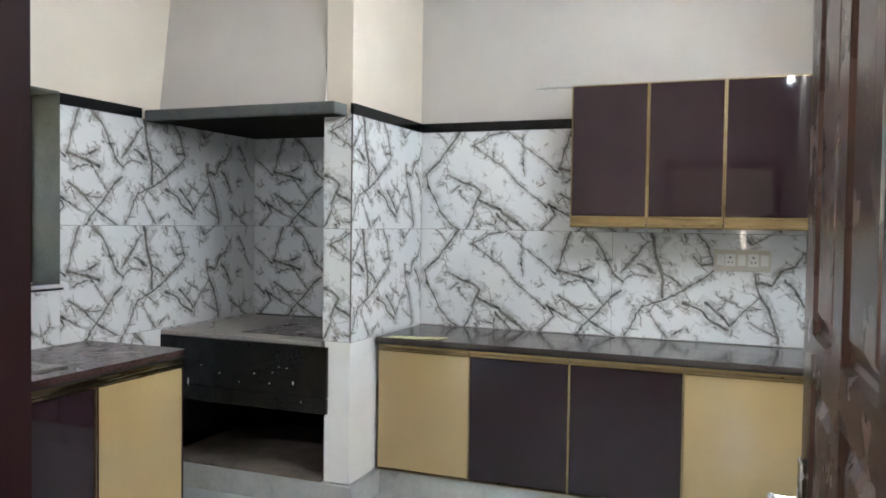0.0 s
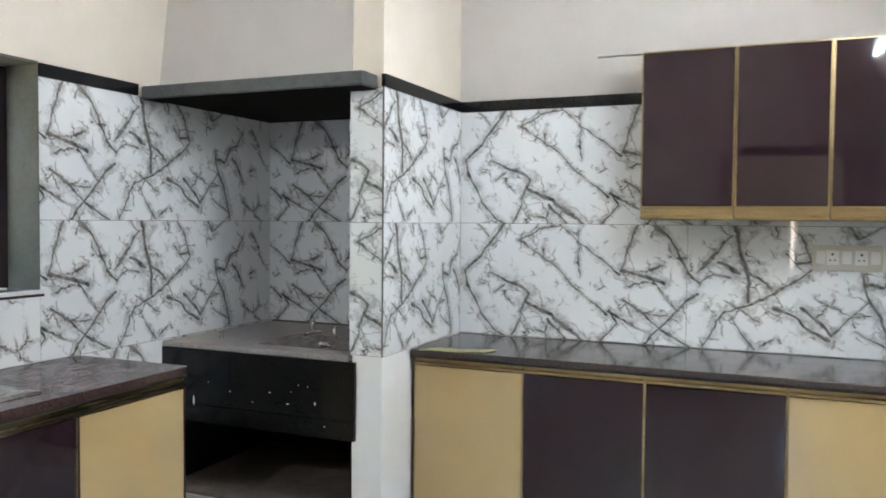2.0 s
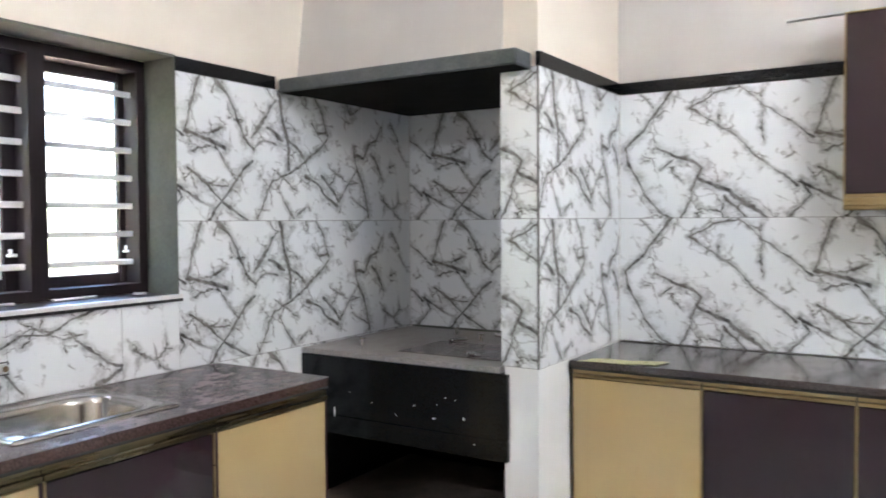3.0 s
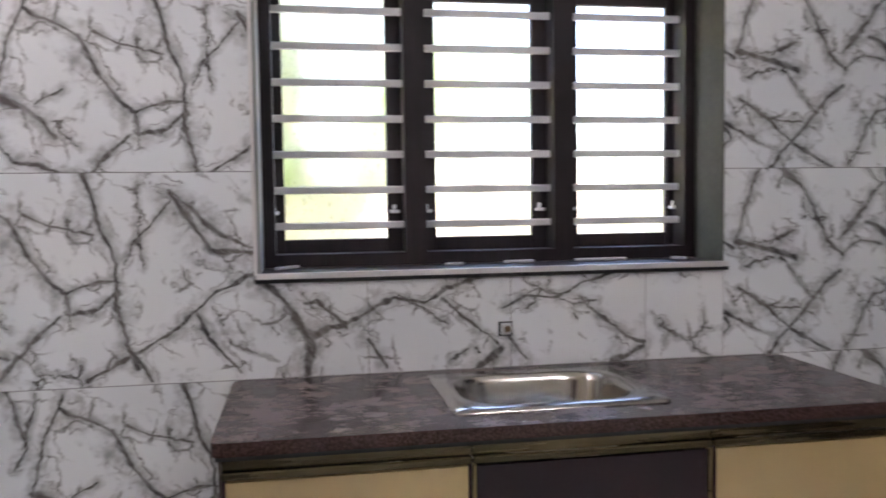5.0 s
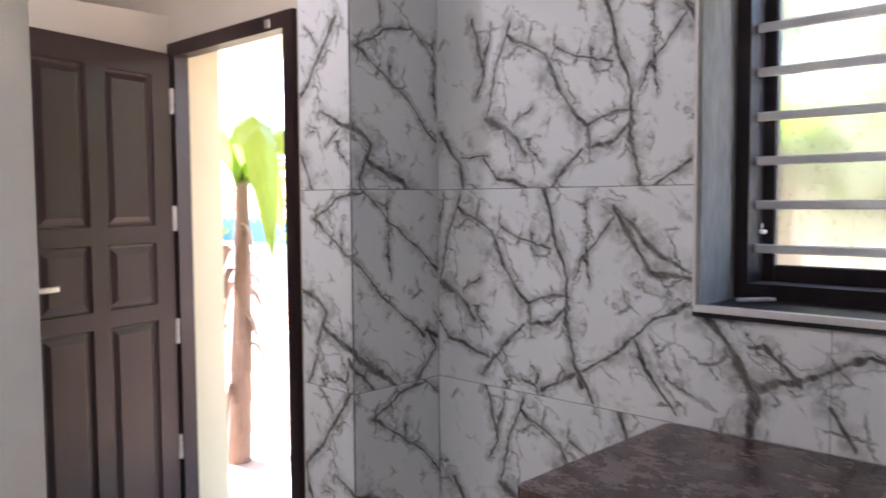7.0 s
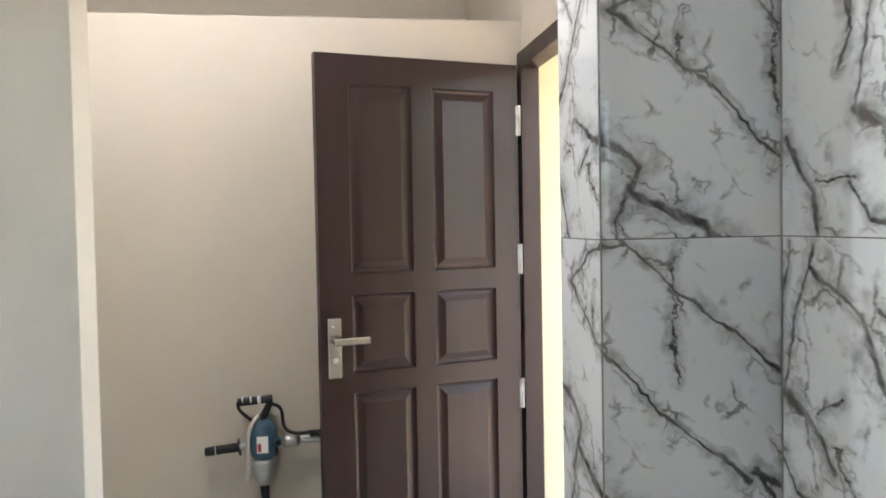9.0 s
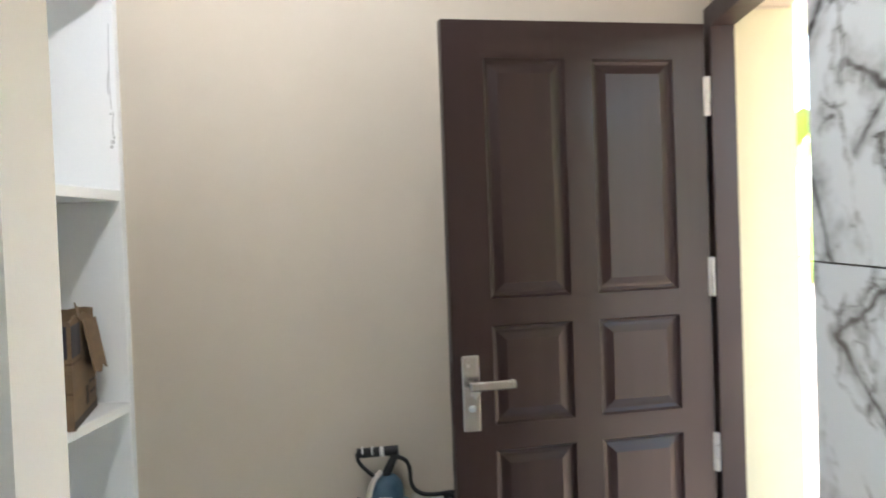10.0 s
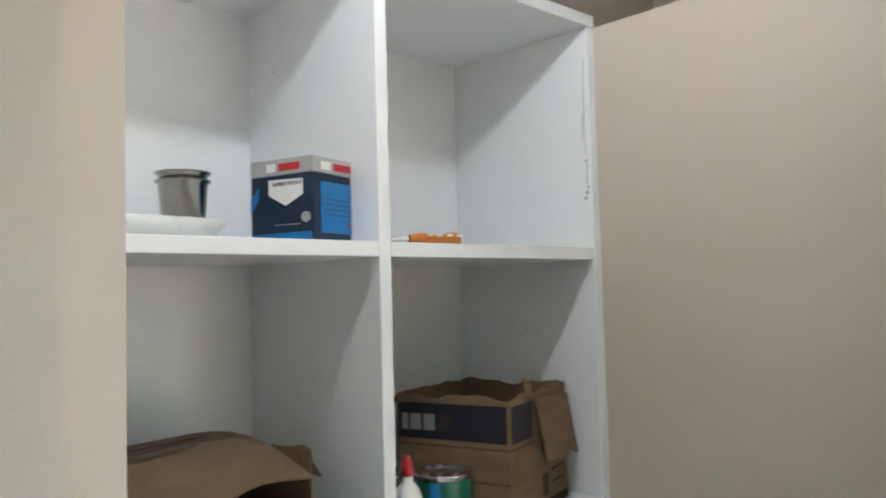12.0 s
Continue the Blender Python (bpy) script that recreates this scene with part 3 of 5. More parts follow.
structure("door_reveal", [
    (-2.800, -2.627, -0.167, -0.155, 0.0, 2.15), (-2.800, -2.627, 0.757, 0.767, 0.0, 2.15)], OUTER, "pale yellow outside paint on the door reveal")
partition = structure("wall_partition", [(-2.58, -0.80, -0.28, -0.18, 0, 2.285)], DARKENED_FAWN, "low cream partition wall that stops below the ceiling")
structure("wall_utility_far", [(-2.80, -0.33, -1.4, -1.3, 0, ROOF)], DARKENED_FAWN, "darkened cream wall behind the partition")
structure("wall_hall_west", [(-0.335, -0.29, -1.3, YS2, 0, ROOF)], DARKENED_FAWN, "plain hall wall")
structure("wall_hall_south", [(-0.33, 0.30, -2.2, -2.1, 0, ROOF), (0.36, 3.2, -2.2, -2.1, 0, ROOF), (0.30, 0.36, -2.2, -2.1, 0, 0.88), (0.30, 0.36, -2.2, -2.1, 1.66, ROOF), (-0.335, -0.29, -2.1, -1.3, 0, ROOF)], CREAM, "plain hall wall")
structure("wall_hall_east", [(3.1, 3.2, -2.1, YS2, 0, ROOF)], CREAM, "plain hall wall")
structure("wall_hall_north", [(XE + 0.15, 3.2, YS2, YS, 0, ROOF)], CREAM, "plain hall wall")

# pier beside the hearth: white below the tiles, cream above
structure("pier", [(PXW + TH, PX - TH, PY + TH, YN + TH, 0.14, 0.90)], WHITE_WALL, "white-painted pier below the tiles")
structure("pier_upper", [(PXW + TH, PX - TH, PY + TH, YN + TH, 0.90, ROOF)], CREAM, "cream pier between hearth and counter")

# chimney breast over the hearth: its front leans back as it rises
bm = bmesh.new()
lo = [bm.verts.new(v) for v in ((XW - TH, PY - 0.01, 2.157), (PXW + TH, PY - 0.01, 2.157), (PXW + TH, PY + 0.05, 2.157), (XW - TH, PY + 0.05, 2.157))]
hi = [bm.verts.new(v) for v in ((XW - TH, PY + 0.125, ROOF), (PXW + TH, PY + 0.125, ROOF), (PXW + TH, PY + 0.19, ROOF), (XW - TH, PY + 0.19, ROOF))]
bm.faces.new(lo), bm.faces.new(hi)
for i in range(4):
    j = (i + 1) % 4
    bm.faces.new((lo[i], lo[j], hi[j], hi[i]))
tagged(finish("chimney_breast", bm, GREYED_CREAM), label="plastered chimney breast leaning back over the hearth", kind="structure")

# low tiled plinth under hearth and pier, and under the long counter
structure("plinth", [(XW - TH, PX + 0.015, PY - 0.02, YN, 0, 0.135), (PX + 0.015, XE, 4.765, YN, 0, 0.14)], PLINTH, "low grey tiled plinth")

# ---- black granite band over the tiles, and the granite lining of the window ----
structure("trim_band", [
    (XW - TH, XW + 0.006, WY1 + 0.0, 4.27, TOP + 0.002, 2.157), (XW - TH, XW + 0.006, YT, WY0, TOP + 0.002, 2.157),
    (PX - TH, PX + 0.006, PY - 0.004, YN - 0.006, TOP + 0.002, 2.157), (PXW + 0.16, PX - TH, PY - 0.006, PY + TH, TOP + 0.002, 2.157),
    (PX + 0.006, -0.405, YN - 0.006, YN + TH, TOP + 0.002, 2.157),
    (XW + 0.006, SX + 0.006, YT - TH, YT + 0.006, TOP + 0.002, 2.157), (SX - TH, SX + 0.006, SY, YT - TH, TOP + 0.002, 2.157)],
    BLACK, "black granite band along the top of the tiles")
structure("window_reveal", [
    (-2.86, XW - 0.001, WY1 - 0.004, WY1 + 0.006, WZ0, WZ1),
    (-2.86, XW - 0.001, WY0, WY1, WZ1 - 0.004, WZ1 + 0.006)], CONCRETE, "rough cement window reveal")
structure("window_reveal_painted", [(-2.86, XW + 0.003, WY0 - 0.006, WY0 + 0.004, WZ0, WZ1)], WORN, "worn pale painted side of the window reveal")
structure("window_edge_trim", [(XW + 0.0005, XW + 0.006, WY0 - 0.016, WY0 - 0.0065, WZ0, WZ1)], SILL, "thin white trim at the window edge")
# top of the sill is darker than its front edge
structure("window_sill_bed", [(-2.88, XW - 0.0125, WY0 - 0.01, WY1 + 0.01, WZ0 - 0.012, WZ0 + 0.003)], WINDOW, "dark sill board behind the pale front edge")
structure("window_sill", [(XW - 0.012, XW + 0.012, WY0 - 0.01, WY1 + 0.01, WZ0 - 0.012, WZ0 + 0.004)], SILL, "thin pale window sill with a dark lower edge")
structure("window_sill_edge", [(XW + 0.0, XW + 0.010, WY0 - 0.012, WY1 + 0.012, WZ0 - 0.024, WZ0 - 0.0125)], DARK, "dark strip under the sill")

# ---- things: long counter on the north side ----
counter = thing("worktop", (0, 0, 0), "dark brown polished granite worktop along the tiled wall", "worktop")
part("slab", cube(PX + 0.004, XE - 0.002, 4.715, YN - 0.002, 0.868, 0.897, 0.004), COUNTER, counter)
part("edge_strip", cube(PX + 0.004, XE - 0.002, 4.722, 4.745, 0.858, 0.8675), DARK, counter)

BX = (-1.418, -0.872, -0.328, 0.236, 0.790)
base_label = {"b": "glossy beige base cabinet with a gold profile", "w": "dark wine base cabinet with a gold profile"}
for i, tone in enumerate("bwwb"):
    a, b = BX[i], BX[i + 1]
    c = thing("base_cabinet", (a, 4.746, 0.14), base_label[tone] + " under the granite worktop", "cabinet", "base cabinets")
    part("body", cube(a + 0.003, b - 0.003, 4.768, YN - 0.02, 0.142, 0.856), CARCASS, c)
    d = part("door", cube(a + 0.0055, b - 0.0055, 4.748, 4.766, 0.158, 0.818, 0.0015), BEIGE if tone == "b" else WINE, c)
    part("side_profile", cube(a + 0.0005, a + 0.0050, 4.745, 4.767, 0.15, 0.82), GOLD, d)
    part("side_profile", cube(b - 0.0050, b - 0.0005, 4.745, 4.767, 0.15, 0.82), GOLD, d)
    part("bottom_profile", cube(a + 0.0015, b - 0.0015, 4.745, 4.767, 0.144, 0.1495), GOLD, d)
    bm = bmesh.new()
    box(bm, a + 0.0015, b - 0.0015, 4.740, 4.767, 0.822, 0.838, 0.003)
    box(bm, a + 0.0015, b - 0.0015, 4.752, 4.767, 0.8385, 0.855)
    part("handle_profile", bm, GOLD, d, "gold aluminium handle profile")

# ---- wall cabinets ----
UX = (-0.412, 0.000, 0.386, 0.790)
for i in range(3):
    a, b = UX[i], UX[i + 1]
    c = thing("wall_cabinet", (a, 5.06, 1.53), "glossy dark wine wall cabinet framed in gold profile", "cabinet", "wall cabinets")
    part("body", cube(a + 0.002, b - 0.002, 5.082, YN - 0.002, 1.530, 2.296), CARCASS, c)
    d = part("door", cube(a + 0.0085, b - 0.0085, 5.062, 5.080, 1.590, 2.290, 0.0015), WINE, c)
    part("side_profile", cube(a + 0.002, a + 0.0080, 5.060, 5.081, 1.588, 2.296), GOLD, d)
    part("side_profile", cube(b - 0.0080, b - 0.002, 5.060, 5.081, 1.588, 2.296), GOLD, d)
    part("top_profile", cube(a + 0.0085, b - 0.0085, 5.060, 5.081, 2.2905, 2.296), GOLD, d)
    bm = bmesh.new()
    box(bm, a + 0.002, b - 0.002, 5.048, 5.081, 1.524, 1.545, 0.005)
    box(bm, a + 0.002, b - 0.002, 5.060, 5.081, 1.5455, 1.574)
    box(bm, a + 0.002, b - 0.002, 5.054, 5.081, 1.5745, 1.5875, 0.002)
    part("handle_profile", bm, GOLD, d, "gold aluminium handle profile")
s = thing("metal_strip", (-0.60, 5.08, 2.30), "loose aluminium strip lying on the wall cabinets", "strip")
bm = bmesh.new()
box(bm, -0.60, -0.11, 5.066, 5.096, 2.2985, 2.3015, m=Matrix.Translation((0, 0, 0)) @ pose(0, 0, 0, 0, -0.6, 0))
box(bm, -0.60, -0.11, 5.096, 5.099, 2.2985, 2.316, m=pose(0, 0, 0, 0, -0.6, 0))
bmesh.ops.translate(bm, verts=bm.verts, vec=(0, 0, -0.0015))
part("strip", bm, ALU, s)

# ---- socket plate ----
c = thing("socket_plate", (0.475, YN, 1.355), "white plastic plate with two power sockets and switches on the tiles", "socket")
part("plate", cube(0.330, 0.620, YN - 0.016, YN - 0.0005, 1.297, 1.415, 0.004, segments=2), IVORY, c)
for x in (0.415, 0.533):
    r = part("socket", cube(x - 0.026, x + 0.026, YN - 0.0195, YN - 0.0162, 1.325, 1.392, 0.002), PLASTIC, c)
    for dx, dz, rad in ((0, 0.016, 0.0055), (-0.010, -0.010, 0.004), (0.010, -0.010, 0.004)):
        part("hole", tube(bmesh.new(), (x + dx, YN - 0.0200, 1.357 + dz), (x + dx, YN - 0.0185, 1.357 + dz), rad, seg=10), DARK, r)
for x in (0.366, 0.474, 0.590):
    part("switch", cube(x - 0.019, x + 0.019, YN - 0.0205, YN - 0.0162, 1.330, 1.388, 0.003), PLASTIC, c)

p = thing("plastic_sheet", (-1.2, 4.79, 0.898), "crumpled yellowish plastic sheet lying on the granite worktop", "sheet")
bm = bmesh.new()
sheet(bm, lambda u, v: Vector((-1.37 + 0.31 * u + 0.03 * v, 4.69 + 0.10 * v + 0.06 * u + 0.012 * math.sin(9 * u), 0.899 + 0.006 * abs(noise.noise((7 * u, 5 * v, 2))))), 22, 8)
part("film", bm, YELLOW, p, smooth=True)

# ---- hearth in the corner ----
h = thing("cooking_hearth", (-2.13, 4.9, 0.135), "raised black granite cooking hearth with an open fuel hole beneath", "hearth")
part("top_slab", cube(XW - TH + 0.012, PXW - 0.002, PY - 0.012, YN - 0.002, 0.868, 0.893, 0.003), HEARTH_TOP, h, "dusty grey granite top")
part("burner_patch", cube(-2.20, -1.64, 4.56, 4.93, 0.8932, 0.8955), DUSTY, h, "darker patch where the stove stood")
part("back_rim", cube(XW + 0.03, PXW - 0.004, YN - 0.022, YN - 0.003, 0.8932, 0.903, 0.002), CONCRETE, h)
part("support", cube(XW + 0.002, PXW - 0.002, PY + 0.012, YN - 0.004, 0.52, 0.866), SOOT_SHADE, h)
JX = (XW + 0.002, -2.17, -1.872, PXW + 0.034)
part("apron", cube(XW + 0.002, PXW + 0.034, PY - 0.014, PY + 0.008, 0.592, 0.866, 0.002), BLACK, h, "black granite apron with white specks")
for a, b in zip(JX, JX[1:]):
    part("apron_strip", cube(a + 0.0008, b - 0.0008, PY - 0.014, PY + 0.008, 0.505, 0.589, 0.0015), BLACK, h)
rnd = random.Random(4)
for x, z, w, hh in ((-2.47, 0.612, 0.012, 0.075), (-1.77, 0.66, 0.010, 0.026), (-1.92, 0.645, 0.016, 0.010), (-1.81, 0.735, 0.007, 0.007), (-1.86, 0.74, 0.009, 0.005),
                    (-2.02, 0.69, 0.009, 0.007), (-1.90, 0.705, 0.007, 0.006), (-2.25, 0.675, 0.008, 0.006), (-2.12, 0.635, 0.010, 0.005), (-1.72, 0.56, 0.008, 0.006), (-2.38, 0.71, 0.006, 0.005)):
    bm = bmesh.new()
    tube(bm, (x, PY - 0.0142, z), (x, PY - 0.0156, z), 0.5, 0.46, 7)
    for v in bm.verts:
        v.co.x = x + (v.co.x - x) * w * rnd.uniform(0.5, 0.8)
        v.co.z = z + (v.co.z - z) * hh * rnd.uniform(0.55, 0.85)
    part("paint_speck", bm, PLASTIC, h)
part("fuel_floor", cube(XW + 0.002, PXW - 0.002, PY - 0.006, YN - 0.003, 0.1352, 0.150), DIRT, h, "brown dusty floor of the fuel hole")
# the hole's inner shade is painted into its near-black lining
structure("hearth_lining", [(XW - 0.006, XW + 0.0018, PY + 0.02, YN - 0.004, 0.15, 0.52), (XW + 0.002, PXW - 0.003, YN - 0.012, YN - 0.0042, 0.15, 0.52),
                            (PXW - 0.0028, PXW + TH - 0.001, PY + 0.02, YN - 0.012, 0.15, 0.52)], SOOT_SHADE, "near-black lining of the fuel hole, its shade in the colour")
hood = thing("hood_slab", (-2.1, 4.3, 2.10), "thick grey cement ledge under the chimney breast", "ledge")
bm = bmesh.new()
box(bm, XW + 0.001, -1.452, 4.29, PY - 0.012, 2.088, 2.150, 0.006)
part("ledge", bm, SLAB, hood)
# thin near-black sheet carries the ledge's soot and the shade beneath it
part("soot_shade_layer", cube(XW + 0.010, -1.460, 4.300, PY - 0.014, 2.0855, 2.0878), SOOT_SHADE, hood, "near-black underside, soot and shade in its colour")
structure("hood_ceiling", [(XW - TH, PXW + TH - 0.002, PY - 0.011, YN + 0.006, 2.094, 2.150)], SOOT_SHADE, "near-black underside of the chimney breast, soot and shade in its colour")
for i, (x, y, a) in enumerate(((-2.46, 4.62, 20), (-2.12, 4.95, -35), (-1.82, 4.6, 60), (-2.25, 5.16, 10), (-1.98, 5.18, 80), (-1.72, 4.9, 5), (-2.02, 5.02, 140))):
    c = thing("pipe_fitting", (x, y, 0.893, 0, 0, a), "small loose metal fitting on the dusty hearth top", "fitting", "fittings on the hearth")
    bm = bmesh.new()
    if i % 3 == 0:
        tube(bm, (x, y, 0.8932), (x, y, 0.925), 0.013, 0.010, 10)
        tube(bm, (x, y, 0.9252), (x, y, 0.932), 0.018, 0.018, 6)
    else:
        m = pose(x, y, 0.904, 90, 0, a)
        lathe(bm, (0, 0, -0.05), [(0.0005, 0), (0.010, 0), (0.010, 0.03), (0.014, 0.032), (0.014, 0.05), (0.008, 0.052), (0.008, 0.09), (0.0005, 0.092)], 10, m)
    part("fitting", bm, CHROME, c)

# ---- sink counter under the window ----
CY0, CY1, CX = 2.185, 3.905, -2.052
SINK = (-2.598, -2.165, 2.735, 3.295)
w = thing("sink_worktop", (0, 0, 0), "dusty brown granite worktop with a cut-out for the sink", "worktop")
bm = bmesh.new()
outer = rounded(XW + 0.002, CX, CY0, CY1, 0.022)
inner = rounded(SINK[0] + 0.025, SINK[1] - 0.025, SINK[2] + 0.025, SINK[3] - 0.025, 0.022)
first = [(x, y, 0.897) for x, y in outer]
loops(bm, [first, [(x * 0.999 + -0.0024, y, 0.899) for x, y in outer], [(x, y, 0.899) for x, y in inner], [(x, y, 0.868) for x, y in inner], [(x, y, 0.868) for x, y in outer], first])
bmesh.ops.remove_doubles(bm, verts=bm.verts, dist=0.0002)
part("slab", bm, DUSTY, w)
part("edge_strip", cube(CX - 0.028, CX - 0.006, CY0 + 0.01, CY1 - 0.01, 0.857, 0.8678), DARK, w)

SYS = (2.205, 2.758, 3.345, 3.898)
for i, tone in enumerate("bwb"):
    a, b = SYS[i], SYS[i + 1]
    c = thing("sink_cabinet", (-2.07, a, 0.0), ("glossy beige" if tone == "b" else "glossy dark wine") + " base cabinet with gold profile under the sink worktop", "cabinet", "sink cabinets")
    part("body", cube(XW + 0.004, -2.09, a + 0.003, b - 0.003, 0.03, 0.66 if i == 1 else 0.856), CARCASS, c)
    d = part("door", cube(-2.088, -2.070, a + 0.009, b - 0.009, 0.05, 0.806, 0.0015), BEIGE if tone == "b" else WINE, c)
    part("side_profile", cube(-2.089, -2.066, a + 0.0015, a + 0.0085, 0.045, 0.81), GOLD if i == 1 else FRAME, d)
    part("side_profile", cube(-2.089, -2.066, b - 0.0085, b - 0.0015, 0.045, 0.81), GOLD if i == 1 else FRAME, d)
    bm = bmesh.new()
    box(bm, -2.089, -2.060, a + 0.0015, b - 0.0015, 0.812, 0.830, 0.003)
    box(bm, -2.089, -2.074, a + 0.0015, b - 0.0015, 0.8305, 0.856)
    part("handle_profile", bm, BRONZE, d, "dull gold aluminium handle profile")
    if i == 2:
        part("end_panel", cube(XW + 0.004, -2.09, b - 0.0025, b - 0.0005, 0.03, 0.856), BEIGE, c)
    if i == 0:
        part("end_panel", cube(XW + 0.004, -2.066, a - 0.004, a + 0.001, 0.0, 0.856), CARCASS, c)


k = thing("kitchen_sink", (-2.382, 3.015, 0.90), "stainless steel sink bowl set into the granite worktop", "sink")
bm = bmesh.new()
X0, X1, Y0, Y1 = SINK
rings = []
for inset, z, r in ((0.0, 0.8995, 0.02), (0.002, 0.905, 0.02), (0.040, 0.9065, 0.12), (0.048, 0.9050, 0.122), (0.053, 0.900, 0.120), (0.058, 0.88, 0.118), (0.070, 0.80, 0.115), (0.080, 0.765, 0.105), (0.098, 0.742, 0.095), (0.125, 0.733, 0.07), (0.16, 0.731, 0.04)):
    rings.append([(x, y, z) for x, y in rounded(X0 + inset, X1 - inset, Y0 + inset, Y1 - inset, r)])
made = loops(bm, rings)
bm.faces.new(made[-1])
part("bowl", bm, STEEL, k, smooth=True)
drain = bmesh.new()
lathe(drain, (-2.382, 3.015, 0.7315), [(0.045, 0), (0.045, 0.003), (0.036, 0.004), (0.030, 0.001), (0.0005, 0.001)], 20)
part("drain", drain, CHROME, k, smooth=True)

c = thing("wall_pipe", (XW, 2.992, 1.018), "capped square water inlet in the tiles over the sink", "pipe")
bm = bmesh.new()
for q in ((XW, XW + 0.003, 2.970, 3.014, 1.036, 1.040), (XW, XW + 0.003, 2.970, 3.014, 0.996, 0.999), (XW, XW + 0.003, 2.970, 2.977, 0.999, 1.036), (XW, XW + 0.003, 3.012, 3.014, 0.999, 1.036)):
    box(bm, *q)
part("cut_edge", bm, DARK, c)
part("inlet", tube(bmesh.new(), (XW + 0.0005, 2.996, 1.018), (XW + 0.014, 2.996, 1.018), 0.0145, 0.0145, 14), ALU, c)
part("plug", tube(bmesh.new(), (XW + 0.0142, 2.996, 1.018), (XW + 0.020, 2.996, 1.018), 0.011, 0.009, 6), CARD, c)

# ---- window ----
win = structure("window_1", [
    (-2.95, -2.862, WY0 + 0.002, WY0 + 0.040, WZ0 + 0.005, WZ1 - 0.005), (-2.95, -2.862, WY1 - 0.040, WY1 - 0.002, WZ0 + 0.005, WZ1 - 0.005),
    (-2.95, -2.862, 2.716, 2.783, WZ0 + 0.045, WZ1 - 0.05), (-2.95, -2.862, 3.211, 3.277, WZ0 + 0.045, WZ1 - 0.05),
    (-2.95, -2.862, WY0 + 0.040, WY1 - 0.040, WZ0 + 0.005, WZ0 + 0.045), (-2.95, -2.862, WY0 + 0.040, WY1 - 0.040, WZ1 - 0.05, WZ1 - 0.005)],
    WINDOW, "dark wooden three-light window with pale horizontal grille bars")
lights = ((2.287, 2.716), (2.783, 3.211), (3.277, 3.697))
for a, b in lights:
    bm = bmesh.new()
    box(bm, -2.992, -2.957, a - 0.012, a + 0.048, WZ0 + 0.03, WZ1 - 0.03, 0.003)
    box(bm, -2.992, -2.957, b - 0.048, b + 0.012, WZ0 + 0.03, WZ1 - 0.03, 0.003)
    box(bm, -2.992, -2.957, a + 0.048, b - 0.048, WZ0 + 0.03, WZ0 + 0.088, 0.003)
    box(bm, -2.992, -2.957, a + 0.048, b - 0.048, WZ1 - 0.088, WZ1 - 0.03, 0.003)
    sash = part("sash", bm, WINDOW, win)
    pane = part("pane", cube(-2.977, -2.973, a + 0.046, b - 0.046, WZ0 + 0.086, WZ1 - 0.086), GLASS, sash, "slightly hazy glass pane")
    pane.visible_shadow = False
    for i in range(8):
        z = 1.335 + 0.1135 * i
        part("grille_bar", cube(-2.918, -2.904, a - 0.004, b + 0.004, z - 0.0115, z + 0.0115, 0.003), BAR, win)
    for y in (a + 0.012, b - 0.028):
        part("catch", box(bmesh.new(), -2.956, -2.930, y - 0.012, y + 0.018, 1.372, 1.383, 0.002), BAR, sash)
        part("catch", box(bmesh.new(), -2.956, -2.944, y - 0.004, y + 0.008, 1.384, 1.40, 0.002), BAR, sash)
for y, a, l in ((2.345, 50, 0.11), (2.86, 10, 0.06), (3.36, 2, 0.18), (3.62, -55, 0.05), (3.08, 4, 0.10)):
    c = thing("window_stay", (-2.80, y, WZ0 + 0.004, 0, 0, a), "loose metal window stay lying on the sill", "stay", "window stays")
    bm = box(bmesh.new(), -0.009, 0.009, -l / 2, l / 2, 0.0042, 0.013, 0.002, m=pose(-2.80 if l < 0.1 else -2.835, y, WZ0, 0, 0, a))
    part("arm", bm, BAR, c)

# ---- lamps ----
def tube_light(name, centre, along, length, out, label, glowing):
    c = thing(name, (*centre, 0, 0, 0), label, "lamp")
    ax, ou = Vector(along), Vector(out)
    q = Vector(centre)
    m = Matrix((( *ax, 0), (*ou, 0), (0, 0, 1, 0), (0, 0, 0, 1))).transposed()
    m.translation = q
    part("batten", box(bmesh.new(), -length / 2, length / 2, -0.045, -0.006, -0.022, 0.022, 0.004, m=m), PLASTIC, c)
    part("tube", tube(bmesh.new(), q + ax * (length / 2 - 0.03) + ou * 0.012, q - ax * (length / 2 - 0.03) + ou * 0.012, 0.008, seg=12), glowing, c, "glowing tube", smooth=True)
    return c


tube_light("tube_light", (XE - 0.046, 3.52, 2.62), (0, 1, 0), 1.22, (-1, 0, 0), "lit white fluorescent tube on the cream wall", TUBE)
c = thing("hanging_bulb", (-1.41, 0.85, ROOF), "lit white bulb hanging by its cord over the store shelf", "lamp")
part("bulb", lathe(bmesh.new(), (-1.41, 0.85, 2.605), [(0.0005, 0.0), (0.018, 0.004), (0.030, 0.017), (0.034, 0.034), (0.030, 0.052), (0.019, 0.072), (0.0135, 0.080)], 20), STORE_TUBE, c, "glowing bulb", smooth=True)
part("holder", lathe(bmesh.new(), (-1.41, 0.85, 2.6855), [(0.0005, 0.0), (0.0165, 0.0), (0.0175, 0.035), (0.010, 0.05), (0.0005, 0.051)], 16), DARK, c, smooth=True)
part("cord", tube(bmesh.new(), (-1.41, 0.85, 2.7368), (-1.41, 0.85, ROOF - 0.0005), 0.003, seg=8), DARK, c)
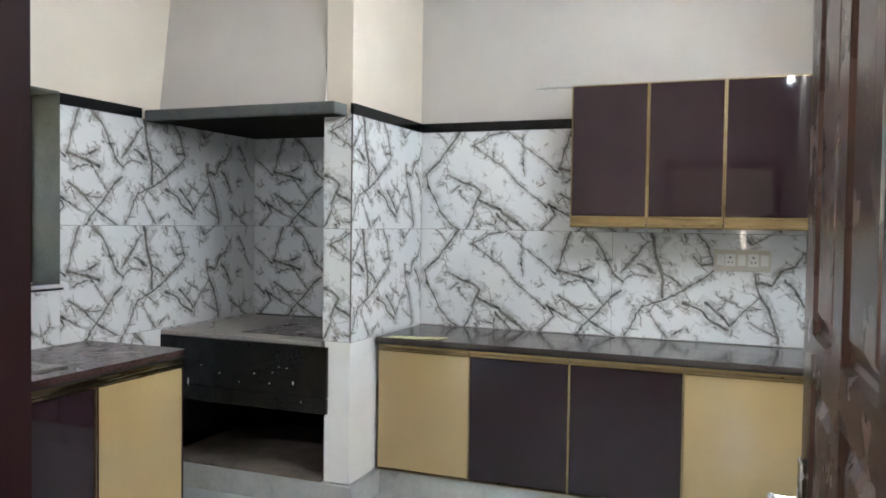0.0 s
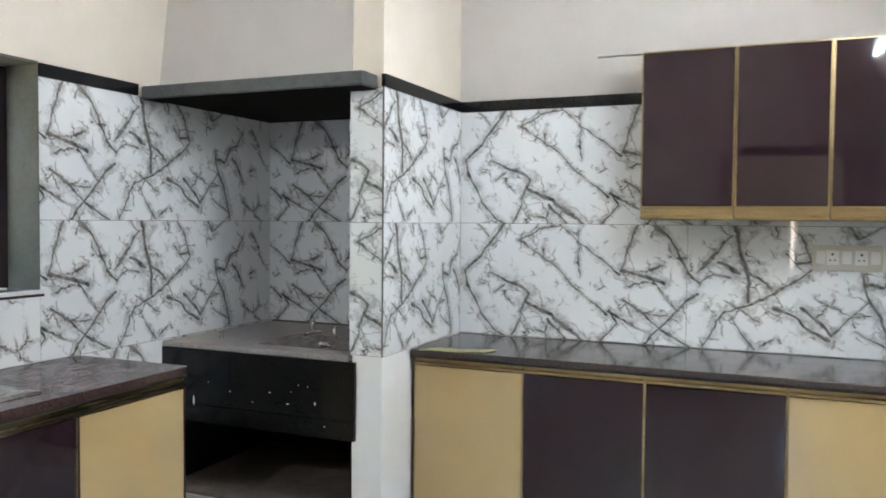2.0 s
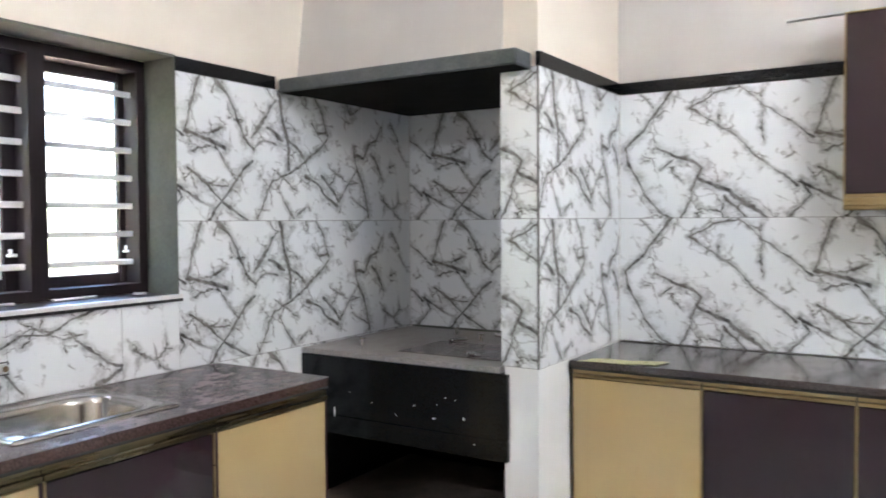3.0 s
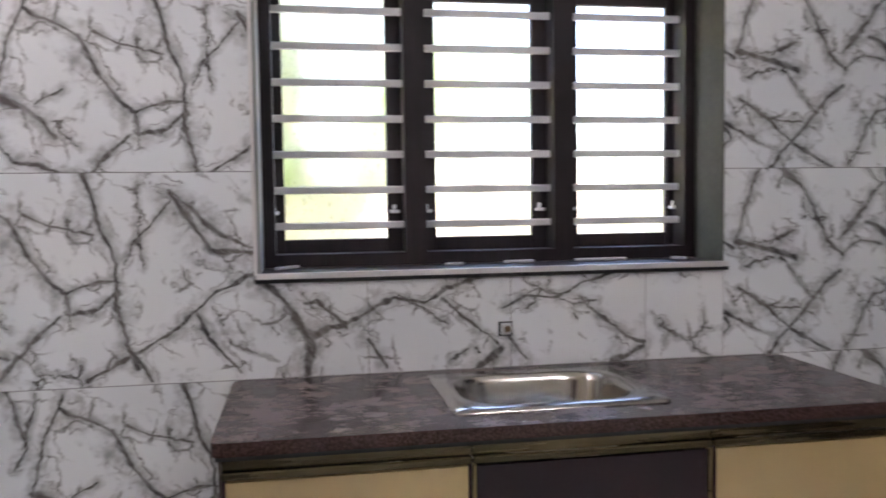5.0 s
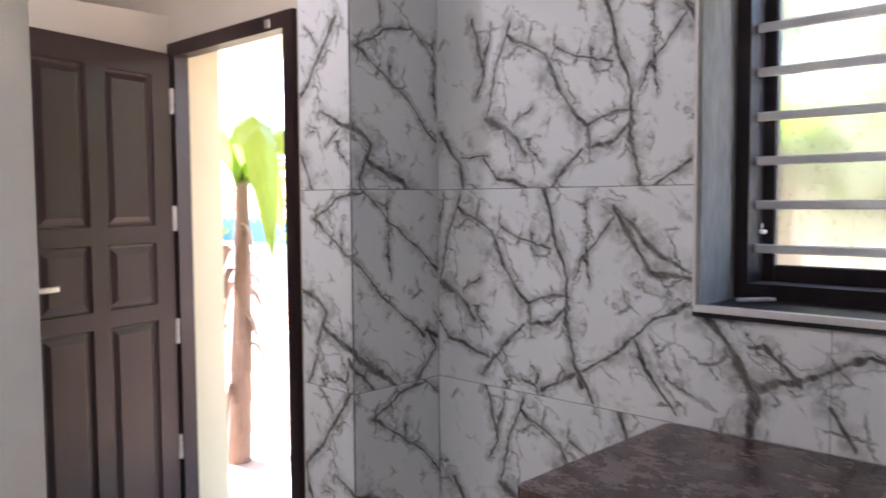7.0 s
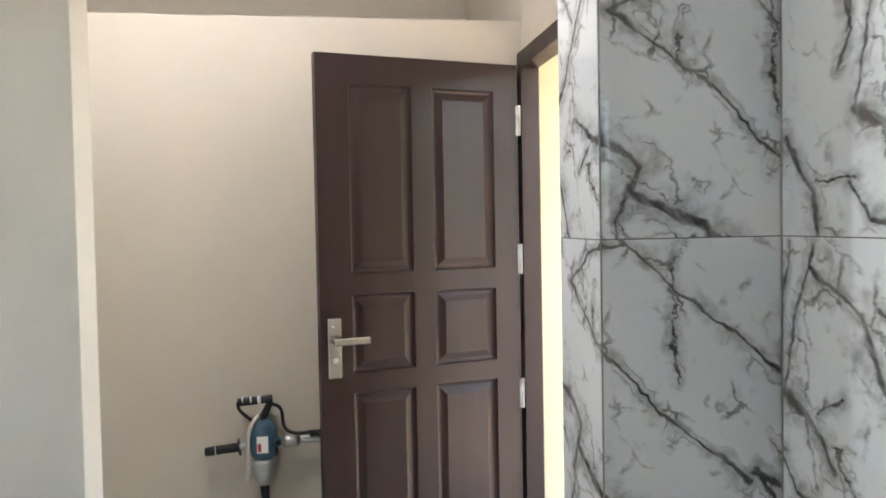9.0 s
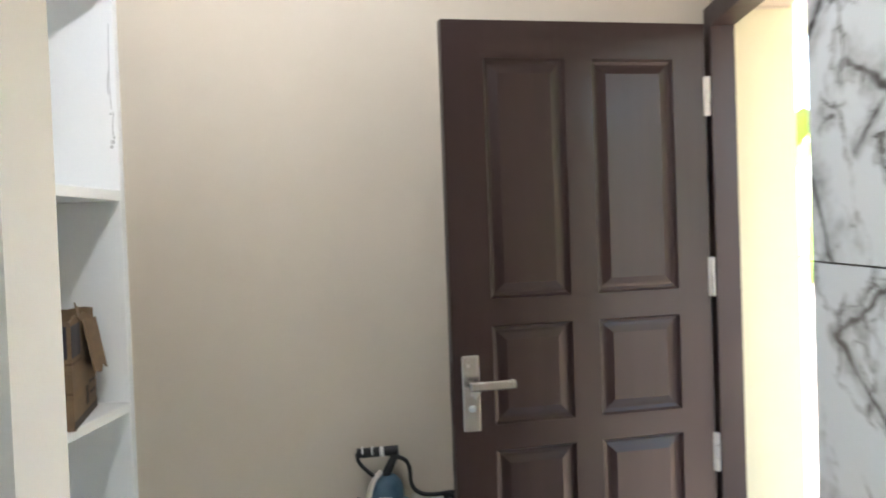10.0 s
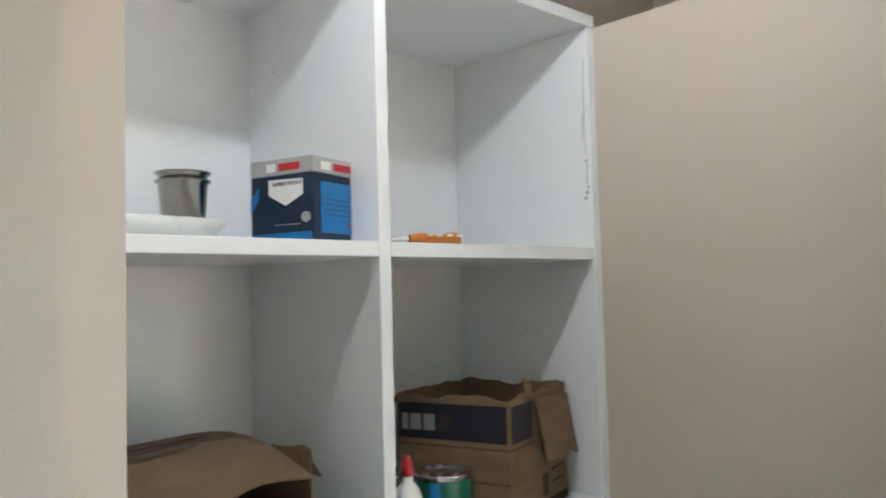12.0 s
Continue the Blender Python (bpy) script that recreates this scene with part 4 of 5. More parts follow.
# unseen fill lamp, added to brighten the hall and the kitchen through the doorway
c = thing("hall_fill_lamp", (1.1, -0.5, ROOF), "flat fill lamp added on the unseen hall ceiling", "lamp")
part("frame", cube(0.86, 1.34, -0.74, -0.26, ROOF - 0.03, ROOF - 0.001, 0.004), PLASTIC, c)
part("diffuser", cube(0.88, 1.32, -0.72, -0.28, ROOF - 0.036, ROOF - 0.0305), HALL_FILL_GLOW, c)


# ---- doors ----
def door_leaf(name, m, width, height, material, label, frame_edge, handle_z, hinges):
    """A six-panel leaf: hinge edge at x = 0, free edge at x = width, faces at y = 0 and y = -0.036."""
    d = new(name)
    d.matrix_world = m
    tagged(d, label=label, category="door", kind="structure")

    def put(nm, bm, mt, parent, lab=""):
        ob = finish(nm, bm, mt)
        ob.parent = parent
        if lab:
            tagged(ob, label=lab)
        return ob

    cols = ((0.130 * width, 0.447 * width), (0.552 * width, 0.852 * width))
    rows = ((0.16, 0.962), (1.030, 1.296), (1.368, 2.008))
    bm = bmesh.new()
    xs = [0, cols[0][0], cols[0][1], cols[1][0], cols[1][1], width]
    zs = [0.012, rows[0][0], rows[0][1], rows[1][0], rows[1][1], rows[2][0], rows[2][1], height]
    for i in range(5):
        for j in range(7):
            hole = i in (1, 3) and j in (1, 3, 5)
            if not hole:
                box(bm, xs[i], xs[i + 1], -0.036, 0, zs[j], zs[j + 1])
    bmesh.ops.remove_doubles(bm, verts=bm.verts, dist=0.0001)
    body = put("leaf", bm, material, d)
    for ca, cb in cols:
        for ra, rb in rows:
            bm = bmesh.new()
            for face, sgn in ((0.0, 1), (-0.036, -1)):
                rings = []
                for inset, depth in ((0.0, -0.001), (0.006, -0.010), (0.014, -0.013), (0.022, -0.011), (0.040, -0.003), (0.046, -0.003)):
                    y = face + sgn * depth
                    rings.append([(ca + inset, y, ra + inset), (cb - inset, y, ra + inset), (cb - inset, y, rb - inset), (ca + inset, y, rb - inset)])
                made = loops(bm, rings)
                bm.faces.new(made[-1])
            put("panel", bm, material, d)
    for sgn, face in ((1, 0.0), (-1, -0.036)):
        bm = bmesh.new()
        lo, hi = sorted((face + sgn * 0.0005, face + sgn * 0.008))
        x = width - 0.048
        box(bm, x - 0.024, x + 0.024, lo, hi, handle_z - 0.128, handle_z + 0.075, 0.003)
        hd = put("handle_plate", bm, CHROME, d, "satin chrome handle plate")
        bm = bmesh.new()
        tube(bm, (x + 0.004, face + sgn * 0.0082, handle_z), (x + 0.004, face + sgn * 0.05, handle_z), 0.010, seg=12)
        lo, hi = sorted((face + sgn * 0.042, face + sgn * 0.056))
        box(bm, x - 0.112, x + 0.014, lo, hi, handle_z - 0.012, handle_z + 0.012, 0.004)
        put("lever", bm, CHROME, hd)
        put("keyhole", tube(bmesh.new(), (x, face + sgn * 0.0082, handle_z - 0.065), (x, face + sgn * 0.013, handle_z - 0.067), 0.011, 0.009, 12), ALU, hd)
    put("latch_plate", cube(width - 0.0005, width + 0.0015, -0.030, -0.006, handle_z - 0.11, handle_z + 0.06), FRAME, d)
    for z in hinges:
        bm = bmesh.new()
        box(bm, -0.028, 0.006, -0.001, 0.0025, z - 0.055, z + 0.055, 0.001)
        for k in range(3):
            tube(bm, (-0.004, 0.006, z - 0.055 + 0.0375 * k), (-0.004, 0.006, z - 0.055 + 0.0375 * k + 0.035), 0.0062, seg=10)
        put("hinge", bm, HINGE, d, "pale steel butt hinge")
    return d


frame2 = structure("door_frame_back", [
    (-2.625, -2.558, -0.163, -0.103, 0.0, 2.158), (-2.625, -2.558, 0.703, 0.763, 0.0, 2.158), (-2.625, -2.558, -0.103, 0.703, 2.098, 2.158)], DOOR, "dark painted wooden frame of the back door")
part("stop", cube(-2.625, -2.60, 0.690, 0.7025, 0.0, 2.097), FRAME, frame2)
part("bolt_keeper", cube(-2.5575, -2.550, 0.60, 0.635, 2.105, 2.14, 0.002), CHROME, frame2)
door_leaf("door_back", pose(-2.545, -0.118, 0.0, 0, 0, 14.7), 0.758, 2.108, DOOR, "dark brown six-panel wooden door standing open against the wall", FRAME, 1.146, (1.905, 1.397, 0.899, 0.38))
frame1 = structure("door_frame_hall", [
    (-0.318, -0.252, YS2 - 0.005, YS + 0.004, 0.0, 2.165), (0.677, 0.743, YS2 - 0.005, YS + 0.004, 0.0, 2.165), (-0.252, 0.677, YS2 - 0.005, YS + 0.004, 2.10, 2.165)], FRAME, "dark painted wooden frame of the kitchen door")
door_leaf("door_hall", pose(0.680, 1.452, 0.0, 0, 0, 92.6), 0.78, 2.09, TEAK, "red-brown grained wooden kitchen door standing wide open", FRAME, 1.072, (1.85, 1.05, 0.25))

# ---- store shelf in the utility corner ----
FX, BKX = -0.838, -0.345
SH_Y = ((-0.180, -0.151), (0.521, 0.550), (1.222, 1.251))
SH_Z = ((0.0, 0.07), (0.452, 0.480), (1.050, 1.078), (1.678, 1.708), (2.284, 2.316))
shelf = thing("storage_shelf", (-0.6, 0.5, 0.0), "white-painted built-in open shelf with square bays, half full of clutter", "shelf")
for a, b in SH_Y:
    part("upright", cube(FX, BKX, a, b, 0.0, 2.284, 0.0015), SHELF, shelf)
for i, (a, b) in enumerate(SH_Z):
    if i == 4:
        part("board", cube(FX - 0.002, BKX, -0.180, 1.251, a + 0.0005, b, 0.0015), SHELF, shelf)
    else:
        for (p0, p1), (q0, q1) in zip(SH_Y, SH_Y[1:]):
            part("board", cube(FX + 0.001, BKX, p1 + 0.0004, q0 - 0.0004, a, b, 0.0015), SHELF, shelf)
part("back_panel", cube(BKX + 0.0005, -0.3355, -0.180, 1.251, 0.0, 2.316), SHELF, shelf)
for z0, z1, x, r in ((1.95, 2.20, -0.822, 0.0012), (1.99, 2.06, -0.816, 0.0016), (1.86, 1.94, -0.826, 0.0016)):
    cable("scuff", [(x, -0.1508, z0), (x + 0.006, -0.1508, z0 + 0.4 * (z1 - z0)), (x - 0.002, -0.1508, z1)], r, SCUFF, shelf)
for x, z, r in ((-0.822, 1.852, 0.007), (-0.818, 1.838, 0.006), (-0.827, 1.865, 0.004), (-0.819, 1.935, 0.004)):
    part("scuff", tube(bmesh.new(), (x, -0.1508, z), (x, -0.1502, z), r, r * 0.6, 7), SCUFF, shelf)
for y, x, z in ((0.5508, -0.46, 2.125), (-0.1502, -0.60, 1.50), (-0.1502, -0.55, 1.515)):
    part("scuff", tube(bmesh.new(), (x, y - 0.0003, z), (x, y + 0.0005, z), 0.004, 0.003, 6), SCUFF, shelf)


def printed_box():
    """The box of glue: silver band on top, dark blue faces with a white shield and a bright panel."""
    m = pose(-0.782, 0.664, 1.7085, 0, 0, 17) @ Matrix.Diagonal((1.14, 1.16, 1.02, 1))
    c = new("glue_box")
    c.matrix_world = m
    tagged(c, label="blue and silver cardboard box of epoxy glue on the shelf", category="box")

    def put(nm, bm, mt, lab=""):
        ob = finish(nm, bm, mt)
        ob.parent = c
        if lab:
            tagged(ob, label=lab)
        return ob

    L, W2, H = 0.140, 0.152, 0.164     # along x; along -y; height
    put("carton", cube(0, L, -W2, 0, 0, H - 0.032, 0.0015), BLUE)
    put("lid_band", cube(-0.0006, L + 0.0006, -W2 - 0.0006, 0.0006, H - 0.0318, H, 0.0015), SILVER, "silver printed upper band")
    f = bmesh.new()
    # shield on the face at y = 0
    vs = [(0.022, 0.0012, 0.122), (0.098, 0.0012, 0.124), (0.098, 0.0012, 0.094), (0.060, 0.0012, 0.072), (0.022, 0.0012, 0.092)]
    f.faces.new([f.verts.new(v) for v in vs])
    ex = bmesh.ops.extrude_face_region(f, geom=f.faces[:])
    bmesh.ops.translate(f, verts=[v for v in ex["geom"] if isinstance(v, bmesh.types.BMVert)], vec=(0, -0.0008, 0))
    put("shield", f, PLASTIC, "white label shield")
    put("panel", cube(-0.0012, -0.0002, -W2 + 0.022, -0.018, 0.018, 0.116), SKYBLUE, "bright blue panel")
    put("corner_flash", cube(-0.0011, -0.0003, -W2 + 0.002, -W2 + 0.020, 0.004, 0.030), SKYBLUE)
    put("foot_flash", cube(0.004, 0.136, 0.0002, 0.0010, 0.003, 0.020), SKYBLUE)
    for ring, ink in ((((-0.0013, -W2 + 0.002, 0.032), (-0.0013, -W2 + 0.002, 0.054), (-0.0013, -W2 + 0.021, 0.077), (-0.0013, -W2 + 0.021, 0.058)), GREEN),
                      (((0.139, 0.0012, 0.060), (0.139, 0.0012, 0.090), (0.120, 0.0012, 0.112), (0.120, 0.0012, 0.088)), SKYBLUE)):
        f = bmesh.new()
        f.faces.new([f.verts.new(v) for v in ring])
        put("flash", f, ink)
    put("seal", tube(bmesh.new(), (0.016, 0.0002, 0.048), (0.016, 0.0014, 0.048), 0.010, seg=16), SILVER)
    put("line", cube(0.03, 0.085, 0.0002, 0.0009, 0.035, 0.0365), SILVER)
    for k in range(4):
        put("line", cube(-0.0018, -0.0013, -W2 + 0.035, -0.030, 0.052 + 0.010 * k, 0.0535 + 0.010 * k), BLUE)
    for k in range(3):
        put("dot", cube(-0.0018, -0.0013, -0.100 - 0.012 * k, -0.092 - 0.012 * k, 0.034, 0.040), RED if k == 0 else PLASTIC)
    # maker's mark as plain red and white shapes
    put("mark", cube(-0.0014, -0.0007, -W2 + 0.022, -0.055, H - 0.024, H - 0.010), RED)
    put("mark", cube(-0.0014, -0.0007, -0.045, -0.020, H - 0.025, H - 0.009), PLASTIC)
    put("mark", cube(0.028, 0.075, 0.0007, 0.0014, H - 0.024, H - 0.010), RED)
    put("mark", cube(0.082, 0.102, 0.0007, 0.0014, H - 0.025, H - 0.009), PLASTIC)
    for body, size, z in (("SUPER EPOXY", 0.0105, 0.114),):
        ob = letters("lettering", body, size, pose(0.056, 0.0013, z, 90, 0, 180) , DARK, c)
        ob.matrix_parent_inverse = Matrix()
    return c


printed_box()

c = thing("plastic_tray", (-0.60, 1.00, 1.708), "white plastic tray with a scalloped rim on the white shelf", "tray")
bm = bmesh.new()
rings = []
for sx, z in ((0.86, 0.0), (0.97, 0.012), (1.0, 0.024), (1.02, 0.040), (0.985, 0.041), (0.95, 0.026), (0.82, 0.010)):
    ring = []
    for i in range(60):
        a = 2 * math.pi * i / 60
        k = sx * (1 + (0.05 * abs(math.sin(15 * a)) if z > 0.035 else 0.012 * abs(math.sin(30 * a))))
        e = 0.55
        px = math.copysign(abs(math.cos(a)) ** e, math.cos(a)) * 0.14 * k
        py = math.copysign(abs(math.sin(a)) ** e, math.sin(a)) * 0.205 * k
        ring.append((-0.595 + px, 1.000 + py, 1.7086 + z))
    rings.append(ring)
made = loops(bm, rings)
bm.faces.new(made[-1]), bm.faces.new(made[0])
part("tray", bm, PLASTIC, c, smooth=True)
for i, dz in enumerate((0.0, 0.016)):
    c = thing("steel_tumbler", (-0.61, 0.845, 1.719 + dz), "stainless steel tumbler nested with another in the tray", "tumbler", "nested tumblers")
    bm = lathe(bmesh.new(), (-0.61, 0.845, 1.7195 + dz), [(0.0005, 0.0), (0.036, 0.0), (0.038, 0.004), (0.046, 0.103), (0.052, 0.108), (0.0525, 0.111), (0.046, 0.110), (0.0445, 0.103), (0.0365, 0.006), (0.0005, 0.005)], 28)
    part("cup", bm, POLISHED, c, smooth=True)

c = thing("glue_tube", (-0.72, 0.36, 1.709), "squeezed orange glue tube lying on the white shelf", "tube")
bm = sheet(bmesh.new(), lambda u, v: Vector((-0.805 + 0.045 * (1 - u) + 0.010 * math.cos(2 * math.pi * v) * (1 - 0.3 * u),
           0.258 + 0.187 * u, 1.7092 + 0.0145 * (1 - 0.35 * u) * (1 + math.sin(2 * math.pi * v)) + 0.002 * math.sin(11 * u))), 14, 12)
part("body", bm, ORANGE, c, smooth=True)
part("nozzle", tube(bmesh.new(), (-0.800, 0.445, 1.718), (-0.800, 0.487, 1.714), 0.006, 0.003, 10), PLASTIC, c, "white nozzle")
for k in range(5):
    part("print_bar", cube(-0.8085 + 0.004 * k, -0.8075 + 0.004 * k, 0.292 + 0.026 * k, 0.308 + 0.026 * k, 1.726, 1.731), PLASTIC, c)


def carton(name, m, L, W2, H, label, flaps, bands, front=None):
    """An open cardboard box: origin at one lower corner, thick walls, bent flaps. front: a lower wall at x = 0."""
    c = new(name)
    c.matrix_world = m
    tagged(c, label=label, category="box", group="cartons on the shelf")

    def put(nm, bm, mt, lab=""):
        ob = finish(nm, bm, mt)
        ob.parent = c
        if lab:
            tagged(ob, label=lab)
        return ob

    t = 0.005
    bm = bmesh.new()
    box(bm, 0, L, 0, W2, 0, t)
    put("base", bm, CARD)
    wave = lambda q: 0.006 * math.sin(31 * q) + 0.004 * math.sin(73 * q)
    for x0, x1, y0, y1, top in ((0, L, 0, t, H), (0, L, W2 - t, W2, H), (0, t, t, W2 - t, front or H), (L - t, L, t, W2 - t, H)):
        bm = box(bmesh.new(), x0, x1, y0, y1, t, top)
        bmesh.ops.subdivide_edges(bm, edges=[e for e in bm.edges if e.calc_length() > 0.1 and abs(e.verts[0].co.z - e.verts[1].co.z) < 0.01], cuts=12)
        for v in bm.verts:
            if v.co.z > top - 0.001:
                v.co.z += wave(v.co.x + 1.7 * v.co.y)
        put("side", bm, CARD)
    put("inside", cube(t + 0.0008, L - t - 0.0008, t + 0.0008, W2 - t - 0.0008, t + 0.0005, 0.012), CARD_IN)
    for p0, p1, q, bend in flaps:
        # a flap hinged on the line p0 to p1, reaching out by q
        p0, p1, q = Vector(p0), Vector(p1), Vector(q)
        bm = sheet(bmesh.new(), lambda u, v: p0.lerp(p1, u) + q * v * (1 - 0.06 * math.sin(6 * u) ** 2) + Vector((0, 0, bend * math.sin(math.pi * v) + 0.005 * math.sin(7 * u) * v)), 12, 6)
        ex = bmesh.ops.extrude_face_region(bm, geom=bm.faces[:])
        nrm = (p1 - p0).cross(q).normalized() * 0.004
        bmesh.ops.translate(bm, verts=[v for v in ex["geom"] if isinstance(v, bmesh.types.BMVert)], vec=nrm)
        put("flap", bm, CARD)
    for nm, b, mt in bands:
        put(nm, cube(*b), mt)
    return c


carton("open_carton", pose(-0.755, -0.115, 1.0785, 0, 0, 17), 0.30, 0.33, 0.285,
       "torn open brown cardboard carton with a dark blue printed band",
       [((-0.004, 0.005, 0.262), (-0.004, 0.20, 0.272), (-0.026, 0.0, -0.150), 0.0), ((-0.004, 0.21, 0.270), (-0.004, 0.25, 0.285), (0.004, 0.0, 0.035), 0.0), ((0.30, 0.02, 0.285), (0.30, 0.30, 0.290), (0.05, 0, -0.03), 0.0)],
       [("print_band", (0.01, 0.295, 0.3302, 0.3312, 0.185, 0.268), NAVY), ("print_line", (0.0, 0.30, 0.3302, 0.3310, 0.168, 0.174), CARD_IN), ("print_line", (0.0, 0.30, 0.3302, 0.3310, 0.092, 0.098), CARD_IN),
        ("print_band", (-0.0012, -0.0002, 0.215, 0.328, 0.185, 0.268), NAVY), ("print_line", (-0.0010, -0.0002, 0.20, 0.33, 0.168, 0.174), CARD_IN),
        ("print_bar", (-0.0012, -0.0002, 0.13, 0.16, 0.035, 0.085), INK), ("print_bar", (-0.0012, -0.0002, 0.03, 0.11, 0.085, 0.092), INK), ("print_bar", (-0.0012, -0.0002, 0.03, 0.10, 0.055, 0.062), INK),
        # first entry: a darker strip along the lower front edge
        ("dark_foot_strip", (-0.0011, -0.0002, 0.0, 0.33, 0.0, 0.022), INK), ("print_bar", (0.15, 0.185, 0.3313, 0.3318, 0.205, 0.243), INK), ("print_bar", (0.195, 0.225, 0.3313, 0.3318, 0.205, 0.243), GREY), ("print_bar", (0.232, 0.262, 0.3313, 0.3318, 0.205, 0.243), GREY), ("print_bar", (0.268, 0.285, 0.3313, 0.3318, 0.205, 0.243), GREY)])
carton("flat_carton", pose(-0.765, 0.665, 1.0785, 0, 0, 14), 0.33, 0.46, 0.235,
       "brown cardboard carton with its printed lid flap half shut",
       [((0.325, 0.01, 0.240), (0.325, 0.45, 0.245), (-0.335, 0.0, -0.055), 0.035), ((0.02, 0.0, 0.235), (0.31, 0.0, 0.235), (0, -0.05, -0.06), 0.0)],
       [], front=0.13)
lid = bpy.data.objects["flat_carton"]
for a, b, c0, c1 in ((0.10, 0.30, 0.40, 0.44), (0.14, 0.34, 0.52, 0.545)):
    bm = sheet(bmesh.new(), lambda u, v: pose(-0.765, 0.665, 1.0785, 0, 0, 14) @ (Vector((0.325, 0.01 + a + (b - a) * u, 0.2465)) + Vector((-0.335, 0, -0.055)) * (c0 + (c1 - c0) * v) + Vector((0, 0, 0.035 * math.sin(math.pi * (c0 + (c1 - c0) * v)) + 0.006))), 6, 2)
    part("print_bar", bm, INK, lid)
c = thing("black_bag", (-0.70, 0.62, 1.079), "crumpled black plastic bag on the shelf beside the carton", "bag")
bm = bmesh.new()
bmesh.ops.create_icosphere(bm, subdivisions=3, radius=1.0)
for v in bm.verts:
    k = 1 + 0.25 * noise.noise(v.co * 2.3)
    v.co = Vector((-0.745 + 0.075 * v.co.x * k, 0.635 + 0.075 * v.co.y * k, 1.0785 + max(0.0, 0.045 + 0.055 * v.co.z * k)))
part("bag", bm, DARK, c)
c = thing("plastic_wrap", (-0.80, 0.78, 1.079), "crumpled white plastic wrap at the shelf edge", "wrap")
bm = bmesh.new()
bmesh.ops.create_icosphere(bm, subdivisions=3, radius=1.0)
for v in bm.verts:
    k = 1 + 0.6 * noise.noise(v.co * 3.1)
    v.co = Vector((-0.806 + 0.022 * v.co.x * k, 0.79 + 0.05 * v.co.y * k, 1.0785 + max(0.0, 0.05 + 0.05 * v.co.z * k)))
part("wrap", bm, PLASTIC, c)


def can(x, y, r, h, material, label, stripe):
    c = thing("paint_can", (x, y, 1.0785), label, "can", "tins on the shelf")
    prof = [(0.0005, 0.0), (r * 0.96, 0.0), (r, 0.003), (r, h - 0.006), (r * 1.03, h - 0.004), (r * 1.03, h), (r * 0.92, h), (r * 0.90, h - 0.005), (0.0005, h - 0.005)]
    part("tin", lathe(bmesh.new(), (x, y, 1.0785), prof, 28), CHROME, c, smooth=True)
    part("wrapper", lathe(bmesh.new(), (x, y, 1.0785), [(r + 0.0006, 0.012), (r + 0.0006, h - 0.012)], 28), material, c, smooth=True)
    for z0, z1, a0, a1, mt in stripe:
        bm = sheet(bmesh.new(), lambda u, v: Vector((x + (r + 0.0014) * math.cos(radians(a0 + (a1 - a0) * u)), y + (r + 0.0014) * math.sin(radians(a0 + (a1 - a0) * u)), 1.0785 + z0 + (z1 - z0) * v)), 8, 2)
        part("label_patch", bm, mt, c, smooth=True)
    return c


can(-0.745, 0.172, 0.052, 0.118, RED, "red and white paint tin on the white shelf", [(0.02, 0.09, 105, 135, PLASTIC), (0.015, 0.035, 150, 220, PLASTIC), (0.05, 0.06, 160, 200, PLASTIC)])
can(-0.735, 0.300, 0.064, 0.130, GREEN, "green paint tin with a white label on the white shelf", [(0.012, 0.055, 150, 225, PLASTIC), (0.06, 0.115, 110, 130, SKYBLUE)])
c = thing("glue_bottle", (-0.785, 0.447, 1.0785), "white plastic bottle with a red cap and label on the shelf", "bottle")
part("bottle", lathe(bmesh.new(), (-0.785, 0.447, 1.0785), [(0.0005, 0), (0.028, 0), (0.030, 0.004), (0.030, 0.105), (0.024, 0.125), (0.011, 0.140), (0.011, 0.152), (0.0005, 0.152)], 24), PLASTIC, c, smooth=True)
part("cap", lathe(bmesh.new(), (-0.785, 0.447, 1.2308), [(0.0005, 0), (0.013, 0), (0.012, 0.022), (0.006, 0.040), (0.0005, 0.041)], 18), RED, c, "red pointed cap", smooth=True)
part("label_patch", lathe(bmesh.new(), (-0.785, 0.447, 1.0785), [(0.0306, 0.02), (0.0306, 0.07)], 24), RED, c, smooth=True)
c = thing("small_jar", (-0.70, 0.43, 1.0785), "small dark jar with a metal lid behind the bottle", "jar")
part("jar", lathe(bmesh.new(), (-0.70, 0.44, 1.0785), [(0.0005, 0), (0.035, 0), (0.036, 0.12), (0.028, 0.135)], 20), DARK, c, smooth=True)
part("lid", lathe(bmesh.new(), (-0.70, 0.44, 1.2137), [(0.030, 0), (0.031, 0.018), (0.0005, 0.019)], 20), CHROME, c, smooth=True)
c = thing("pencil", (-0.81, 0.33, 1.0785), "short dark carpenter's pencil at the shelf edge", "pencil")
part("shaft", box(bmesh.new(), -0.005, 0.005, -0.06, 0.06, 0.0, 0.006, 0.0015, m=pose(-0.812, 0.30, 1.0787, 0, 0, -14)), DARK, c)

# ---- mixing drill leaning against the partition ----
d = thing("mixing_drill", (-1.60, -0.10, 0.0), "blue electric mixing drill with black handles leaning upright against the wall", "power tool")
WY = -0.175
bm = lathe(bmesh.new(), (-1.604, WY + 0.060, 0.715), [(0.0005, 0.0), (0.034, 0.0), (0.044, 0.012), (0.047, 0.035), (0.047, 0.095), (0.041, 0.118), (0.026, 0.136), (0.0005, 0.139)], 20)
part("motor_housing", bm, TOOLBLUE, d, "paint-splashed blue motor housing", smooth=True)
for k in range(4):
    part("cooling_rib", cube(-1.6515, -1.6465, WY + 0.050, WY + 0.098, 0.730 + 0.011 * k, 0.735 + 0.011 * k), DARK, d)
